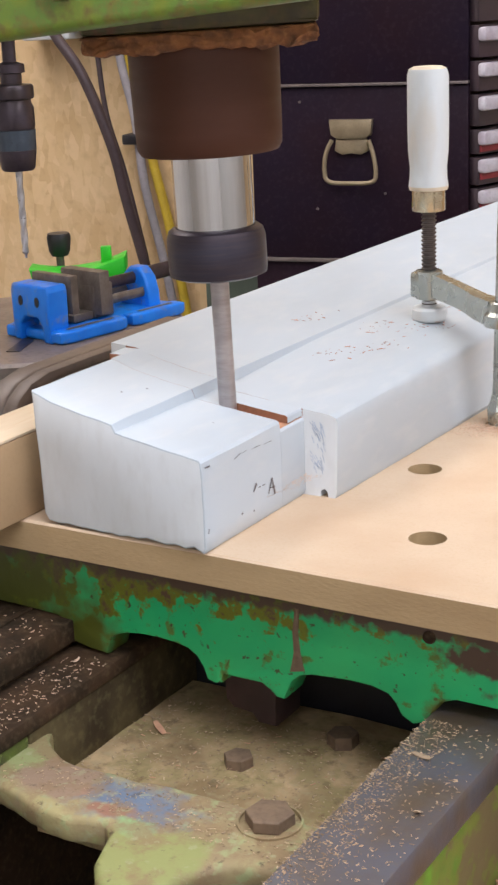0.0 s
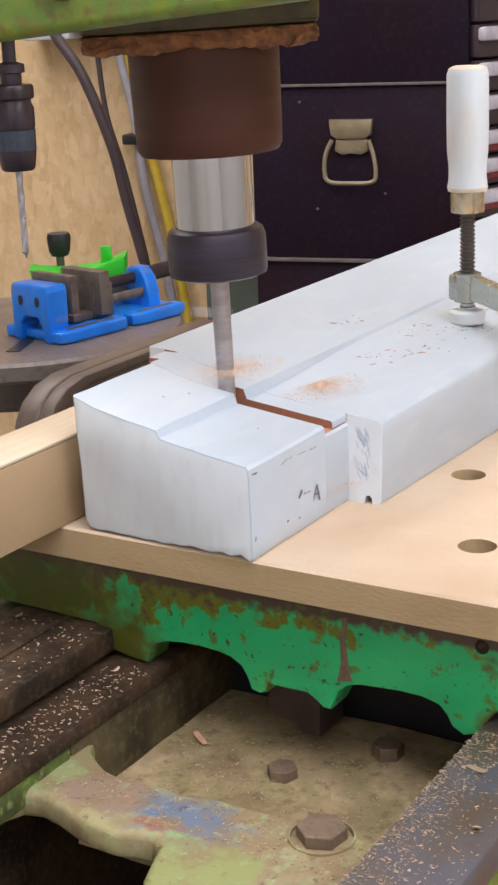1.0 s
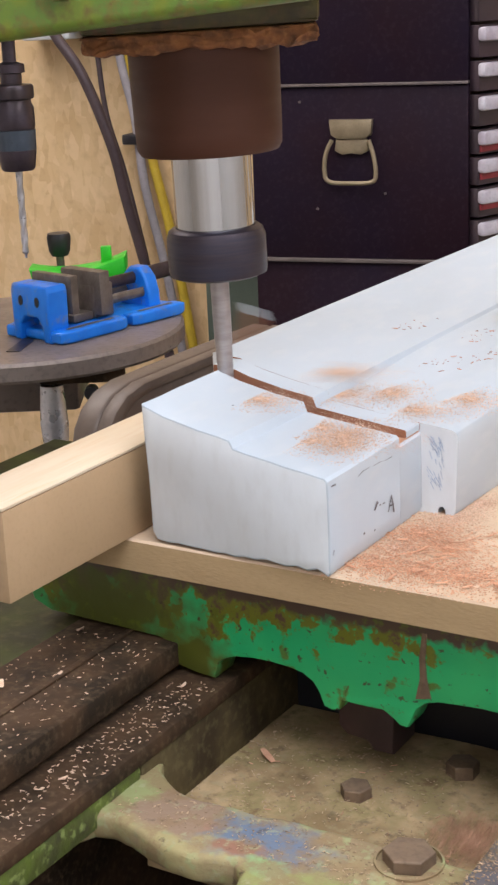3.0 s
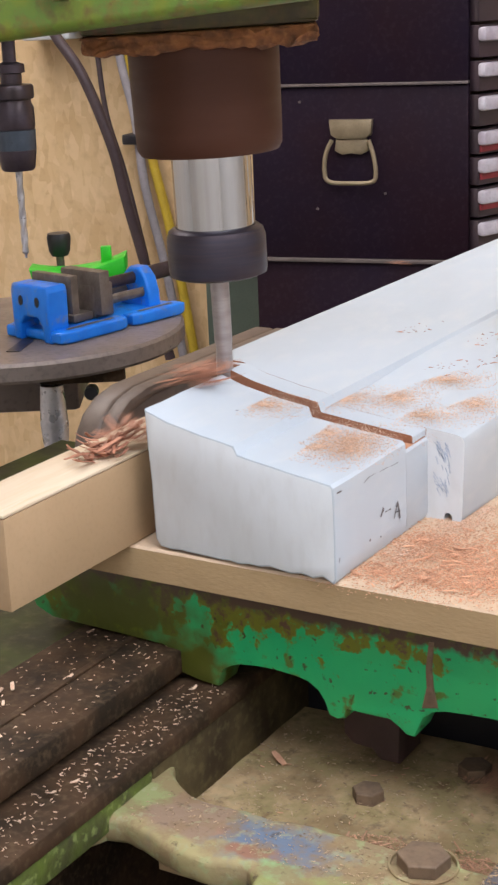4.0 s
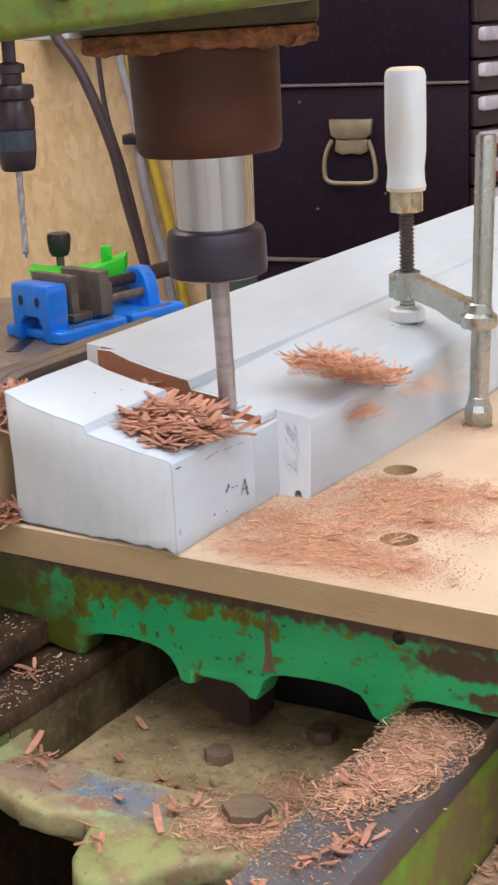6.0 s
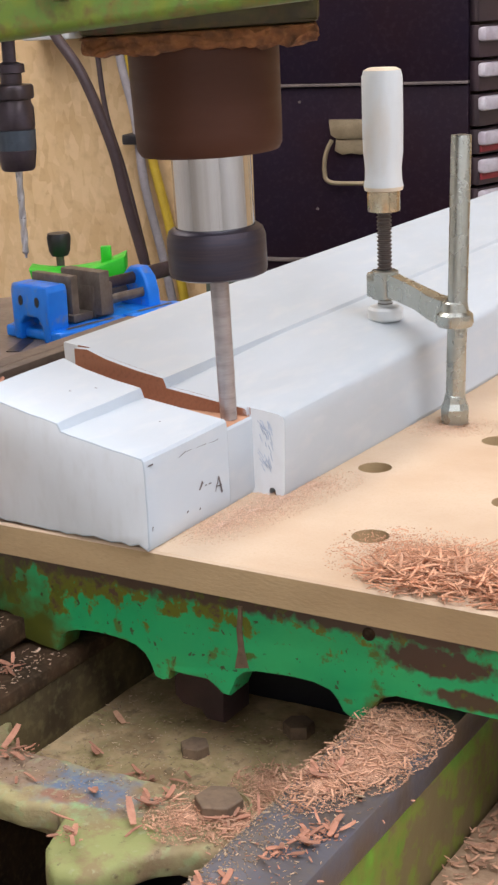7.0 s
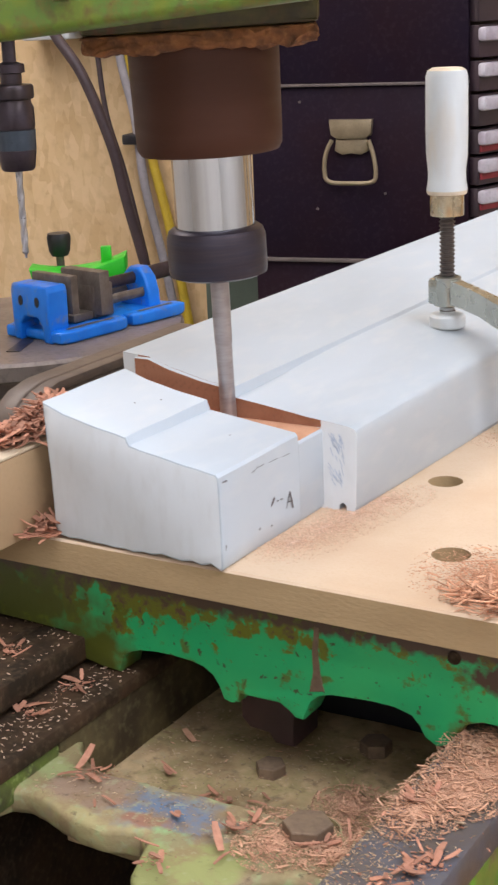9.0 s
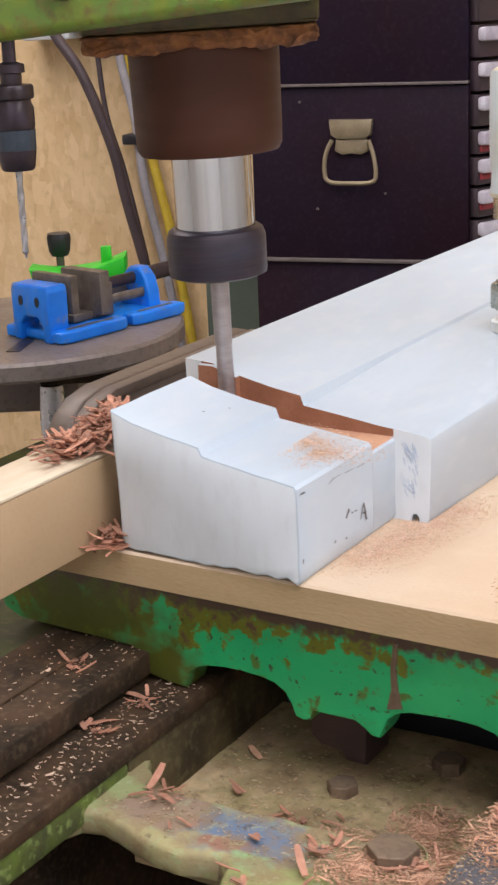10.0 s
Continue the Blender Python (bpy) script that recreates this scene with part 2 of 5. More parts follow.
HANDLE = simple("white_painted_handle", (0.62, 0.65, 0.665), 0.55, second=(0.56, 0.58, 0.58), scale=25, grain=(0.60, 0.48, 0.34), grain_scale=70, grain_amount=0.35, stretch=(1, 1, 0.3), bump=0.25)
HANDLE_BARE = simple("rubbed_handle_wood", (0.70, 0.58, 0.43), 0.65, scale=60, stretch=(1, 1, 0.3), bump=0.25)
BLUE_PENCIL = simple("blue_pencil", (0.34, 0.43, 0.58), 0.7, scale=300)
SCUFF = simple("dark_scuff", (0.15, 0.13, 0.13), 0.8, scale=300)
PLUM = simple("plum_laminate", (0.0165, 0.0068, 0.0115), 0.5, gloss=0.12, second=(0.0115, 0.0070, 0.0170), scale=5, grain=(0.05, 0.035, 0.045), grain_scale=200, grain_amount=0.2, bump=0.05)
ALLOY = simple("dull_aluminium", (0.17, 0.135, 0.125), 0.5, 0.3, scale=40, bump=0.1)
LATCH = simple("aged_brass_latch", (0.36, 0.28, 0.18), 0.4, 0.5, second=(0.27, 0.21, 0.13), scale=50, bump=0.1)
DRAWER = simple("purple_grey_drawer", (0.045, 0.027, 0.035), 0.35, second=(0.036, 0.024, 0.028), scale=12, bump=0.05)
RED = simple("red_pinstripe", (0.30, 0.03, 0.04), 0.4, scale=40)
DRAWER_PULL = simple("lavender_grey_pull", (0.56, 0.53, 0.58), 0.35, 0.1, second=(0.42, 0.36, 0.42), scale=30, bump=0.1)
PULL = simple("drawer_pull_alloy", (0.62, 0.60, 0.62), 0.3, 0.7, scale=40, bump=0.05)
VISE_BLUE = simple("blue_vise_paint", (0.004, 0.17, 0.72), 0.35, second=(0.004, 0.22, 0.82), scale=30, grain=(0.22, 0.20, 0.20), grain_scale=70, grain_amount=0.5, grain_edge=(0.56, 0.70), bump=0.15)
JAW = simple("grimy_jaw_steel", (0.20, 0.165, 0.14), 0.5, 0.5, second=(0.14, 0.11, 0.09), scale=60, bump=0.3)
NEON = simple("bright_green_plastic", (0.02, 0.62, 0.02), 0.4, second=(0.02, 0.54, 0.02), scale=20, grain_amount=0.1, bump=0.05)
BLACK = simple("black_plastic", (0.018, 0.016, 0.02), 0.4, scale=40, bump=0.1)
CHUCK = simple("dark_chuck_steel", (0.075, 0.058, 0.072), 0.35, 0.6, second=(0.05, 0.036, 0.036), scale=40, bump=0.1)
BAND = simple("grey_blue_chuck_band", (0.075, 0.095, 0.125), 0.5, 0.4, scale=60, bump=0.3)
PRESS = simple("brown_grey_press_iron", (0.20, 0.16, 0.14), 0.45, 0.3, second=(0.26, 0.21, 0.185), scale=14, grain=(0.08, 0.06, 0.05), grain_scale=180, bump=0.2)
YELLOW = simple("yellow_conduit", (0.55, 0.38, 0.03), 0.45, scale=30, bump=0.1)
GREY_PIPE = simple("grey_conduit", (0.34, 0.31, 0.33), 0.5, scale=30, bump=0.1)
RUBBER = simple("dark_cable_rubber", (0.06, 0.038, 0.042), 0.5, scale=40, bump=0.1)
GREYGREEN = simple("grey_green_cabinet", (0.055, 0.075, 0.055), 0.5, scale=10, bump=0.1)
CONCRETE = simple("dusty_concrete", (0.24, 0.22, 0.20), 0.85, second=(0.19, 0.17, 0.155), scale=3, grain_scale=60, bump=0.5, bump_scale=40)
PLASTER = simple("workshop_plaster", (0.70, 0.68, 0.64), 0.85, second=(0.62, 0.60, 0.56), scale=2.5, grain_scale=60, bump=0.3)
TUBE = bpy.data.materials.new("lit_diffuser")
TUBE.use_nodes = True
TUBE.node_tree.nodes["Principled BSDF"].inputs["Emission Color"].default_value = (0.92, 0.96, 1, 1)
TUBE.node_tree.nodes["Principled BSDF"].inputs["Emission Strength"].default_value = 1.2


cast = material("flaking_olive_casting_paint", (0.34, 0.285, 0.135), 0.65, gloss=0.25, second=(0.25, 0.18, 0.10), scale=22, low=0.42, high=0.6, grain=(0.30, 0.34, 0.16), grain_scale=150, grain_amount=0.7, grain_edge=(0.55, 0.66), bump=1.0, bump_scale=130)
cast = layer(cast, (0.25, 0.26, 0.095), (0.03, -0.125, 0.03), (0.035, 0.035, 0.06), 0.14)
cast = layer(cast, (0.13, 0.165, 0.225), (0.005, -0.080, 0.03), (0.030, 0.016, 0.06), 0.3, 95)
cast = layer(cast, (0.26, 0.13, 0.085), (0.000, -0.092, 0.03), (0.016, 0.006, 0.06), 0.25, 120)
cast = layer(cast, (0.36, 0.15, 0.09), (-0.040, -0.083, 0.03), (0.018, 0.008, 0.06), 0.25, 120)
cast = layer(cast, (0.27, 0.185, 0.125), (-0.045, -0.075, 0.03), (0.026, 0.02, 0.06), 0.18)
cast = layer(cast, (0.26, 0.28, 0.12), (-0.072, -0.06, 0.03), (0.014, 0.03, 0.05), 0.15)
cast = layer(cast, (0.24, 0.36, 0.16), (0.018, -0.098, 0.03), (0.010, 0.006, 0.03), 0.3, 160)
cast = weather(cast, (0.23, 0.15, 0.08), 55, 0.47, 0.60, 0.75)
cast = weather(cast, (0.33, 0.33, 0.19), 130, 0.57, 0.66, 0.6)
cast = weather(cast, (0.08, 0.055, 0.035), 160, 0.60, 0.70, 0.8)
CASTING = cast[0]
PAN = weather(add_rust_field(material("dusty_olive_pan", (0.47, 0.33, 0.18), 0.8, gloss=0.2, second=(0.25, 0.17, 0.085), scale=26, low=0.42, high=0.6, grain=(0.33, 0.28, 0.16), grain_scale=170, grain_amount=0.6, bump=0.6),
                     (0.21, 0.13, 0.068), (0.28, 0.22, 0.10), 0.47, 0.07, 34), (0.075, 0.05, 0.03), 75, 0.54, 0.68, 0.6)[0]


def osb_material():
    made = material("oriented_strand_board", (0.62, 0.42, 0.21), 0.7, second=(0.70, 0.50, 0.28), scale=9, low=0.35, high=0.65, grain=(0.34, 0.21, 0.10), grain_scale=60, grain_amount=0.4, bump=0.25, bump_scale=90)
    mat, nt, bsdf, col, mix, ramp, noise_at, co = made
    mp = nt.nodes.new("ShaderNodeMapping")
    mp.inputs["Scale"].default_value, mp.inputs["Rotation"].default_value = (95, 95, 42), (0, 0.5, 0)
    nt.links.new(co.outputs["Object"], mp.inputs["Vector"])
    vor = nt.nodes.new("ShaderNodeTexVoronoi")
    vor.inputs["Scale"].default_value = 1.0
    nt.links.new(mp.outputs["Vector"], vor.inputs["Vector"])
    sep = nt.nodes.new("ShaderNodeSeparateColor")
    nt.links.new(vor.outputs["Color"], sep.inputs["Color"])
    flake = mix(ramp(sep.outputs["Red"], 0.0, 1.0), (0.36, 0.22, 0.10), (0.66, 0.49, 0.30))
    nt.links.new(mix(0.34, col, flake), bsdf.inputs["Base Color"])
    return mat


OSB = osb_material()


# ---- mesh helpers ----
def part(name, bm, mats, parent=None, label="", smooth=True, origin=(0, 0, 0)):
    """Links a bmesh, given in the coordinates of the machine, as one mesh under a thing."""
    me = bpy.data.meshes.new(name)
    bmesh.ops.recalc_face_normals(bm, faces=bm.faces)
    if smooth:
        for f in bm.faces:
            f.smooth = True
        for e in bm.edges:
            if len(e.link_faces) == 2 and e.calc_face_angle(0) > 0.55:
                e.smooth = False
    o = Vector(origin)
    for v in bm.verts:
        v.co -= o
    bm.to_mesh(me)
    bm.free()
    for m in mats if isinstance(mats, (list, tuple)) else [mats]:
        me.materials.append(m)
    ob = new(name, me)
    if parent:
        ob.parent = parent
    if label:
        tagged(ob, label)
    return ob


def thing(name, label, category, group="", kind="", at=(0, 0, 0), turn=0.0):
    ob = new(name)
    ob.matrix_basis = pose(*at, 0, 0, turn)
    ob.empty_display_size = 0.05
    return tagged(ob, label, category, group, kind)


def soften(bm, width, segments=2, limit=0.5, edges=None):
    es = edges if edges is not None else [e for e in bm.edges if len(e.link_faces) == 2 and e.calc_face_angle(0) > limit]
    if width > 0 and es:
        bmesh.ops.bevel(bm, geom=es, offset=width, segments=segments, affect="EDGES", profile=0.5, clamp_overlap=True)
    return bm


def box(x0, x1, y0, y1, z0, z1, width=0.001, segments=2, bm=None):
    own = bmesh.new()
    bmesh.ops.create_cube(own, size=1)
    for v in own.verts:
        v.co = (x0 + (v.co.x + 0.5) * (x1 - x0), y0 + (v.co.y + 0.5) * (y1 - y0), z0 + (v.co.z + 0.5) * (z1 - z0))
    soften(own, width, segments)
    return merge(bm, own) if bm else own


def merge(bm, other):
    me = bpy.data.meshes.new("scratch")
    other.to_mesh(me)
    other.free()
    bm.from_mesh(me)
    bpy.data.meshes.remove(me)
    return bm


def turned(profile, at=(0, 0, 0), sides=48, bm=None, axis="z"):
    """A lathe form from (radius, height) pairs."""
    own = bmesh.new()
    rings = []
    for r, h in profile:
        ring = []
        for i in range(sides):
            a = 2 * math.pi * i / sides
            p = (r * math.cos(a), r * math.sin(a), h)
            p = {"z": p, "y": (p[0], p[2], p[1]), "x": (p[2], p[0], p[1])}[axis]
            ring.append(own.verts.new((p[0] + at[0], p[1] + at[1], p[2] + at[2])))
        rings.append(ring)
    for a, b in zip(rings, rings[1:]):
        for i in range(sides):
            own.faces.new((a[i], a[(i + 1) % sides], b[(i + 1) % sides], b[i]))
    own.faces.new(rings[0][::-1])
    own.faces.new(rings[-1])
    return merge(bm, own) if bm else own


def prism(outline, lo, hi, axis="z", width=0.0, segments=2, bm=None):
    """A plan outline extruded along an axis between two heights, edges rounded."""
    own = bmesh.new()
    put = {"z": lambda a, b, c: (a, b, c), "y": lambda a, b, c: (a, c, b), "x": lambda a, b, c: (c, a, b)}[axis]
    low = [own.verts.new(put(a, b, lo)) for a, b in outline]
    top = [own.verts.new(put(a, b, hi)) for a, b in outline]
    own.faces.new(low[::-1])
    own.faces.new(top)
    n = len(outline)
    for i in range(n):
        own.faces.new((low[i], low[(i + 1) % n], top[(i + 1) % n], top[i]))
    bmesh.ops.recalc_face_normals(own, faces=own.faces)
    if width:
        rim = [e for e in own.edges if (e.verts[0] in low) == (e.verts[1] in low)]
        soften(own, width, segments, edges=rim)
    return merge(bm, own) if bm else own


def tube(points, radius, sides=10, bm=None):
    own = bmesh.new()
    pts = [Vector(p) for p in points]
    rings = []
    for i, p in enumerate(pts):
        d = (pts[min(i + 1, len(pts) - 1)] - pts[max(i - 1, 0)]).normalized()
        s = d.cross(Vector((0.31, 0.9, 0.29))).normalized()
        u = d.cross(s)
        rings.append([own.verts.new(p + (s * math.cos(2 * math.pi * k / sides) + u * math.sin(2 * math.pi * k / sides)) * radius) for k in range(sides)])
    for a, b in zip(rings, rings[1:]):
        for k in range(sides):
            own.faces.new((a[k], a[(k + 1) % sides], b[(k + 1) % sides], b[k]))
    own.faces.new(rings[0][::-1])
    own.faces.new(rings[-1])
    return merge(bm, own) if bm else own


def bent(points, n=24):
    """A smooth curve through a few points."""
    pts = [Vector(p) for p in points]
    out = []
    for i in range(len(pts) - 1):
        p0, p1, p2, p3 = pts[max(i - 1, 0)], pts[i], pts[i + 1], pts[min(i + 2, len(pts) - 1)]
        for k in range(n // (len(pts) - 1) + 1):
            t = k / (n // (len(pts) - 1) + 1)
            out.append(0.5 * ((2 * p1) + (p2 - p0) * t + (2 * p0 - 5 * p1 + 4 * p2 - p3) * t * t + (3 * p1 - p0 - 3 * p2 + p3) * t ** 3))
    return out + [pts[-1]]


def roughen(bm, amount, scale, test=lambda v: True):
    for v in bm.verts:
        if test(v):
            v.co += noise.noise_vector(v.co * scale) * amount
    return bm


# ---- room ----
WALL = (-1.026, 1.263, -0.95)
room = thing("workshop_room", "plain workshop shell with strand board back wall", "room", kind="structure", at=WALL, turn=12)
tagged(part("floor", box(-1.4, 2.6, -3.4, 0.1, -0.1, 0, 0), CONCRETE, room), "dusty grey concrete workshop floor", kind="structure")
tagged(part("wall_north", box(-1.4, 2.6, 0, 0.1, 0, 2.6, 0), OSB, room), "bare yellow strand board workshop wall", kind="structure")
south = box(-1.4, 0.2, -3.5, -3.4, 0, 2.6, 0)
box(2.3, 2.6, -3.5, -3.4, 0, 2.6, 0, bm=south)
box(0.2, 2.3, -3.5, -3.4, 0, 1.5, 0, bm=south)
box(0.2, 2.3, -3.5, -3.4, 2.5, 2.6, 0, bm=south)
tagged(part("wall_south", south, PLASTER, room), kind="structure")
tagged(part("wall_west", box(-1.5, -1.4, -3.5, 0.1, 0, 2.6, 0), PLASTER, room), kind="structure")
tagged(part("wall_east", box(2.6, 2.7, -3.5, 0.1, 0, 2.6, 0), PLASTER, room), kind="structure")
tagged(part("ceiling", box(-1.5, 2.7, -3.5, 0.1, 2.6, 2.7, 0), PLASTER, room), kind="structure")


def panel_light(x, y, along_x):
    ob = thing("ceiling_light", "lit white light panel under the ceiling", "light", "workshop ceiling lights", at=(x, y, 1.65))
    a, b = (0.93, 0.5) if along_x else (0.43, 0.78)
    part("frame", box(-a, a, -b, b, -0.17, 0, 0.01), PULL, ob)
    part("diffuser", box(-a + 0.03, a - 0.03, -b + 0.03, b - 0.03, -0.185, -0.171, 0.002), TUBE, ob, "glowing white diffuser")


for lx, ly, way in ((0.35, 0.30, True), (0.85, -0.65, True), (-1.0, 0.35, False), (1.7, 0.1, False)):
    panel_light(lx, ly, way)


# ---- milling table ----
def milling_table():
    ob = thing("milling_table", "cast iron milling table in chipped green paint over rust", "machine table", at=(0, 0.021, -0.066))
    edge = [(-209, -46), (-205, -57), (-193, -62), (-150, -63), (-118, -64), (-109, -67), (-107.5, -78), (-95, -80.5), (-83, -81.5), (-81, -76), (-79.5, -71), (-75, -68), (-69, -66), (-58, -64.6),
            (-47, -64.4), (-36, -65.2), (-28, -66.8), (-22, -70.5), (-18.5, -76), (-16, -83), (-11, -84.3), (-7, -83.2), (-5, -77.6), (4, -77.8), (18.5, -77.6), (24, -81), (27.5, -84), (32, -84.3),
            (34.5, -79), (37, -73), (42, -68.7), (49, -66.6), (59, -65.8), (72, -65), (84, -65.4), (93, -67.6), (97, -72), (100, -77.8), (106.5, -81.4), (113, -79), (118, -72), (122, -66), (130, -63), (300, -64), (300, -19), (-209, -19)]
    o = (0, 0.021, -0.066)
    bm = prism([(x / 1000, z / 1000) for x, z in edge], 0.021, 0.043, "y", 0.0022, 2)
    part("apron", bm, GREEN, ob, origin=o)
    part("top_plate", box(-0.209, 0.3, 0.044, 0.52, -0.036, -0.019, 0.003), IRON, ob, "dark oily iron top plate", origin=o)
    rib = prism([(0.0370, -0.0665), (0.0455, -0.0645), (0.0432, -0.055), (0.0425, -0.044), (0.0435, -0.030), (0.0408, -0.030), (0.0390, -0.044), (0.0390, -0.055)], 0.0202, 0.0225, "y", 0.0006)
    roughen(rib, 0.0005, 160)
    part("casting_seam", rib, BOLT, ob, "bare iron seam down the apron", origin=o)
    part("plug", turned([(0.0, 0.0200), (0.0032, 0.0200), (0.0036, 0.0208), (0.0036, 0.0225)], (0.1161, 0, -0.0314), 16, axis="y"), IRON, ob, origin=o)
    # nut bracket of the cross screw behind the apron
    br = prism([(-0.021, -0.037), (-0.021, -0.106), (-0.016, -0.111), (-0.004, -0.112), (0.000, -0.117), (0.0115, -0.117), (0.0125, -0.094), (0.0115, -0.037)], 0.046, 0.075, "y", 0.002)
    part("nut_bracket", br, PLUM_IRON, ob, "dark plum-brown nut bracket under the table", origin=o)
    for x in (-0.19, 0.27):
        part("slide_foot", box(x - 0.03, x + 0.03, 0.046, 0.5, -0.063, -0.037, 0.002), IRON, ob, origin=o)
    # raised back plate of the table, its near end rounded down
    prof = [(0.063, -0.018), (0.0625, 0.022), (0.066, 0.034), (0.074, 0.044), (0.086, 0.0510), (0.104, 0.0545), (0.14, 0.0545), (0.27, 0.0540), (0.27, -0.018)]
    part("back_plate", prism(prof, -0.203, -0.186, "x", 0.003, 3), BACK_IRON, ob, "dark rounded iron plate behind the table", origin=o)
    inner = [(y + 0.006 if y < 0.15 else y, z - 0.006 if z > 0 else z) for y, z in prof]
    part("plate_panel", prism(inner, -0.1855, -0.178, "x", 0.002, 2), BACK_IRON, ob, "dark recessed panel", origin=o)
    part("plate_rim", prism([(y, z + 0.0004) for y, z in prof[1:-1]] + [(y, z) for y, z in inner[1:-1]][::-1], -0.186, -0.176, "x", 0.0015, 2), BACK_IRON, ob, origin=o)
    part("lug", box(-0.195, -0.178, 0.048, 0.0615, -0.018, 0.026, 0.005, 3), SIDE_GREEN, ob, "mossy green lug on the plate", origin=o)
    ON_TABLE.append(ob)


milling_table()


# ---- fibreboard top with round holes ----
def holed_board():
    ob = thing("fibreboard_top", "tan fibreboard top with round dog holes, dusty", "board", at=(0, 0.003, -0.018))
    x0, x1, y0, y1, t = -0.20, 0.30, 0.003, 0.50, 0.018
    holes = [(0.044, 0.1746), (0.0931, 0.0702), (0.0498, 0.2778), (0.0901, 0.2535), (0.139, 0.149), (0.185, 0.0455)]
    bm = bmesh.new()
    cells = [(h[0] - 0.016, h[0] + 0.016, h[1] - 0.016, h[1] + 0.016, h) for h in holes]
    xs = sorted({x0, x1, *[c[0] for c in cells], *[c[1] for c in cells]})
    ys = sorted({y0 + 0.0012, y1, *[c[2] for c in cells], *[c[3] for c in cells]})
    for i in range(len(xs) - 1):
        for j in range(len(ys) - 1):
            mx, my = (xs[i] + xs[i + 1]) / 2, (ys[j] + ys[j + 1]) / 2
            if any(c[0] < mx < c[1] and c[2] < my < c[3] for c in cells):
                continue
            bm.faces.new([bm.verts.new((x, y, 0)) for x, y in ((xs[i], ys[j]), (xs[i + 1], ys[j]), (xs[i + 1], ys[j + 1]), (xs[i], ys[j + 1]))])
    for cx0, cx1, cy0, cy1, (hx, hy) in cells:
        n = 48
        sq, ring = [], []
        for k in range(n):
            a = 2 * math.pi * k / n
            c, s = math.cos(a), math.sin(a)
            m = max(abs(c), abs(s))
            sq.append(bm.verts.new((hx + 0.016 * c / m, hy + 0.016 * s / m, 0)))
            ring.append(bm.verts.new((hx + 0.01 * c, hy + 0.01 * s, -0.0003)))
        for k in range(n):
            q = (k + 1) % n
            bm.faces.new((sq[k], sq[q], ring[q], ring[k]))
    bmesh.ops.remove_doubles(bm, verts=bm.verts, dist=0.00002)
    for quad, mi in ((((x0, y0 + 0.0012, 0), (x1, y0 + 0.0012, 0), (x1, y0, -0.0012), (x0, y0, -0.0012)), 0), (((x0, y0, -0.0012), (x1, y0, -0.0012), (x1, y0, -t), (x0, y0, -t)), 1),
                     (((x0, y0, -t), (x1, y0, -t), (x1, y1, -t), (x0, y1, -t)), 1), (((x0, y1, 0), (x1, y1, 0), (x1, y1, -t), (x0, y1, -t)), 1),
                     (((x0, y0 + 0.0012, 0), (x0, y1, 0), (x0, y1, -t), (x0, y0, -t)), 1), (((x1, y0 + 0.0012, 0), (x1, y1, 0), (x1, y1, -t), (x1, y0, -t)), 1)):
        f = bm.faces.new([bm.verts.new(v) for v in quad])
        f.material_index = mi
    part("panel", bm, [BOARD, BOARD_EDGE], ob, smooth=False, origin=(0, 0.003, -0.018))
    for hx, hy in holes:
        own = turned([(0.0, -0.0174), (0.0100, -0.0174), (0.0100, -0.0003), (0.0103, -0.0006), (0.0103, -0.0178)], (hx, hy, 0), 48)
        part("dog_hole", own, BOARD_EDGE, ob, "round drilled hole", origin=(0, 0.003, -0.018))
    ON_TABLE.append(ob)


holed_board()


# ---- window sill being grooved ----
NEAR_TOP = [(-0.1078, 0.0752), (-0.094, 0.0705), (-0.073, 0.0658), (-0.0543, 0.0628), (-0.0522, 0.0573), (-0.018, 0.0528), (0.0004, 0.0505), (0.0018, 0.0490)]
FAR_TOP = [(-0.128, 0.0772), (-0.110, 0.0758), (-0.094, 0.0706), (-0.073, 0.0659), (-0.0543, 0.0628), (-0.0522, 0.0573), (-0.036, 0.0553), (-0.018, 0.0528), (-0.008, 0.0513), (0.001, 0.0504), (0.010, 0.0495), (0.0170, 0.0487), (0.0203, 0.0481), (0.0224, 0.0469), (0.0233, 0.0448)]
FLOOR_Z = 0.0462


def top_height(x):
    for (a, za), (b, zb) in zip(NEAR_TOP, NEAR_TOP[1:]):
        if a <= x <= b:
            return za + (zb - za) * (x - a) / (b - a)
    return NEAR_TOP[-1][1] if x > 0 else NEAR_TOP[0][1]


def swell(x, s):
    """The worn step of the sill's top fades along its length."""
    q = min(1, max(0, (s - 0.105) / 0.14))
    return float(np.interp(x, [-0.0543, -0.0522, -0.01, 0.010, 0.0203, 0.0224], [0.0, 0.0036, 0.0040, 0.0022, 0.0004, 0.0])) * q * q * (3 - 2 * q)


def far_height(x, y):
    return float(np.interp(x, [p[0] for p in FAR_TOP], [p[1] for p in FAR_TOP])) + swell(x, y)


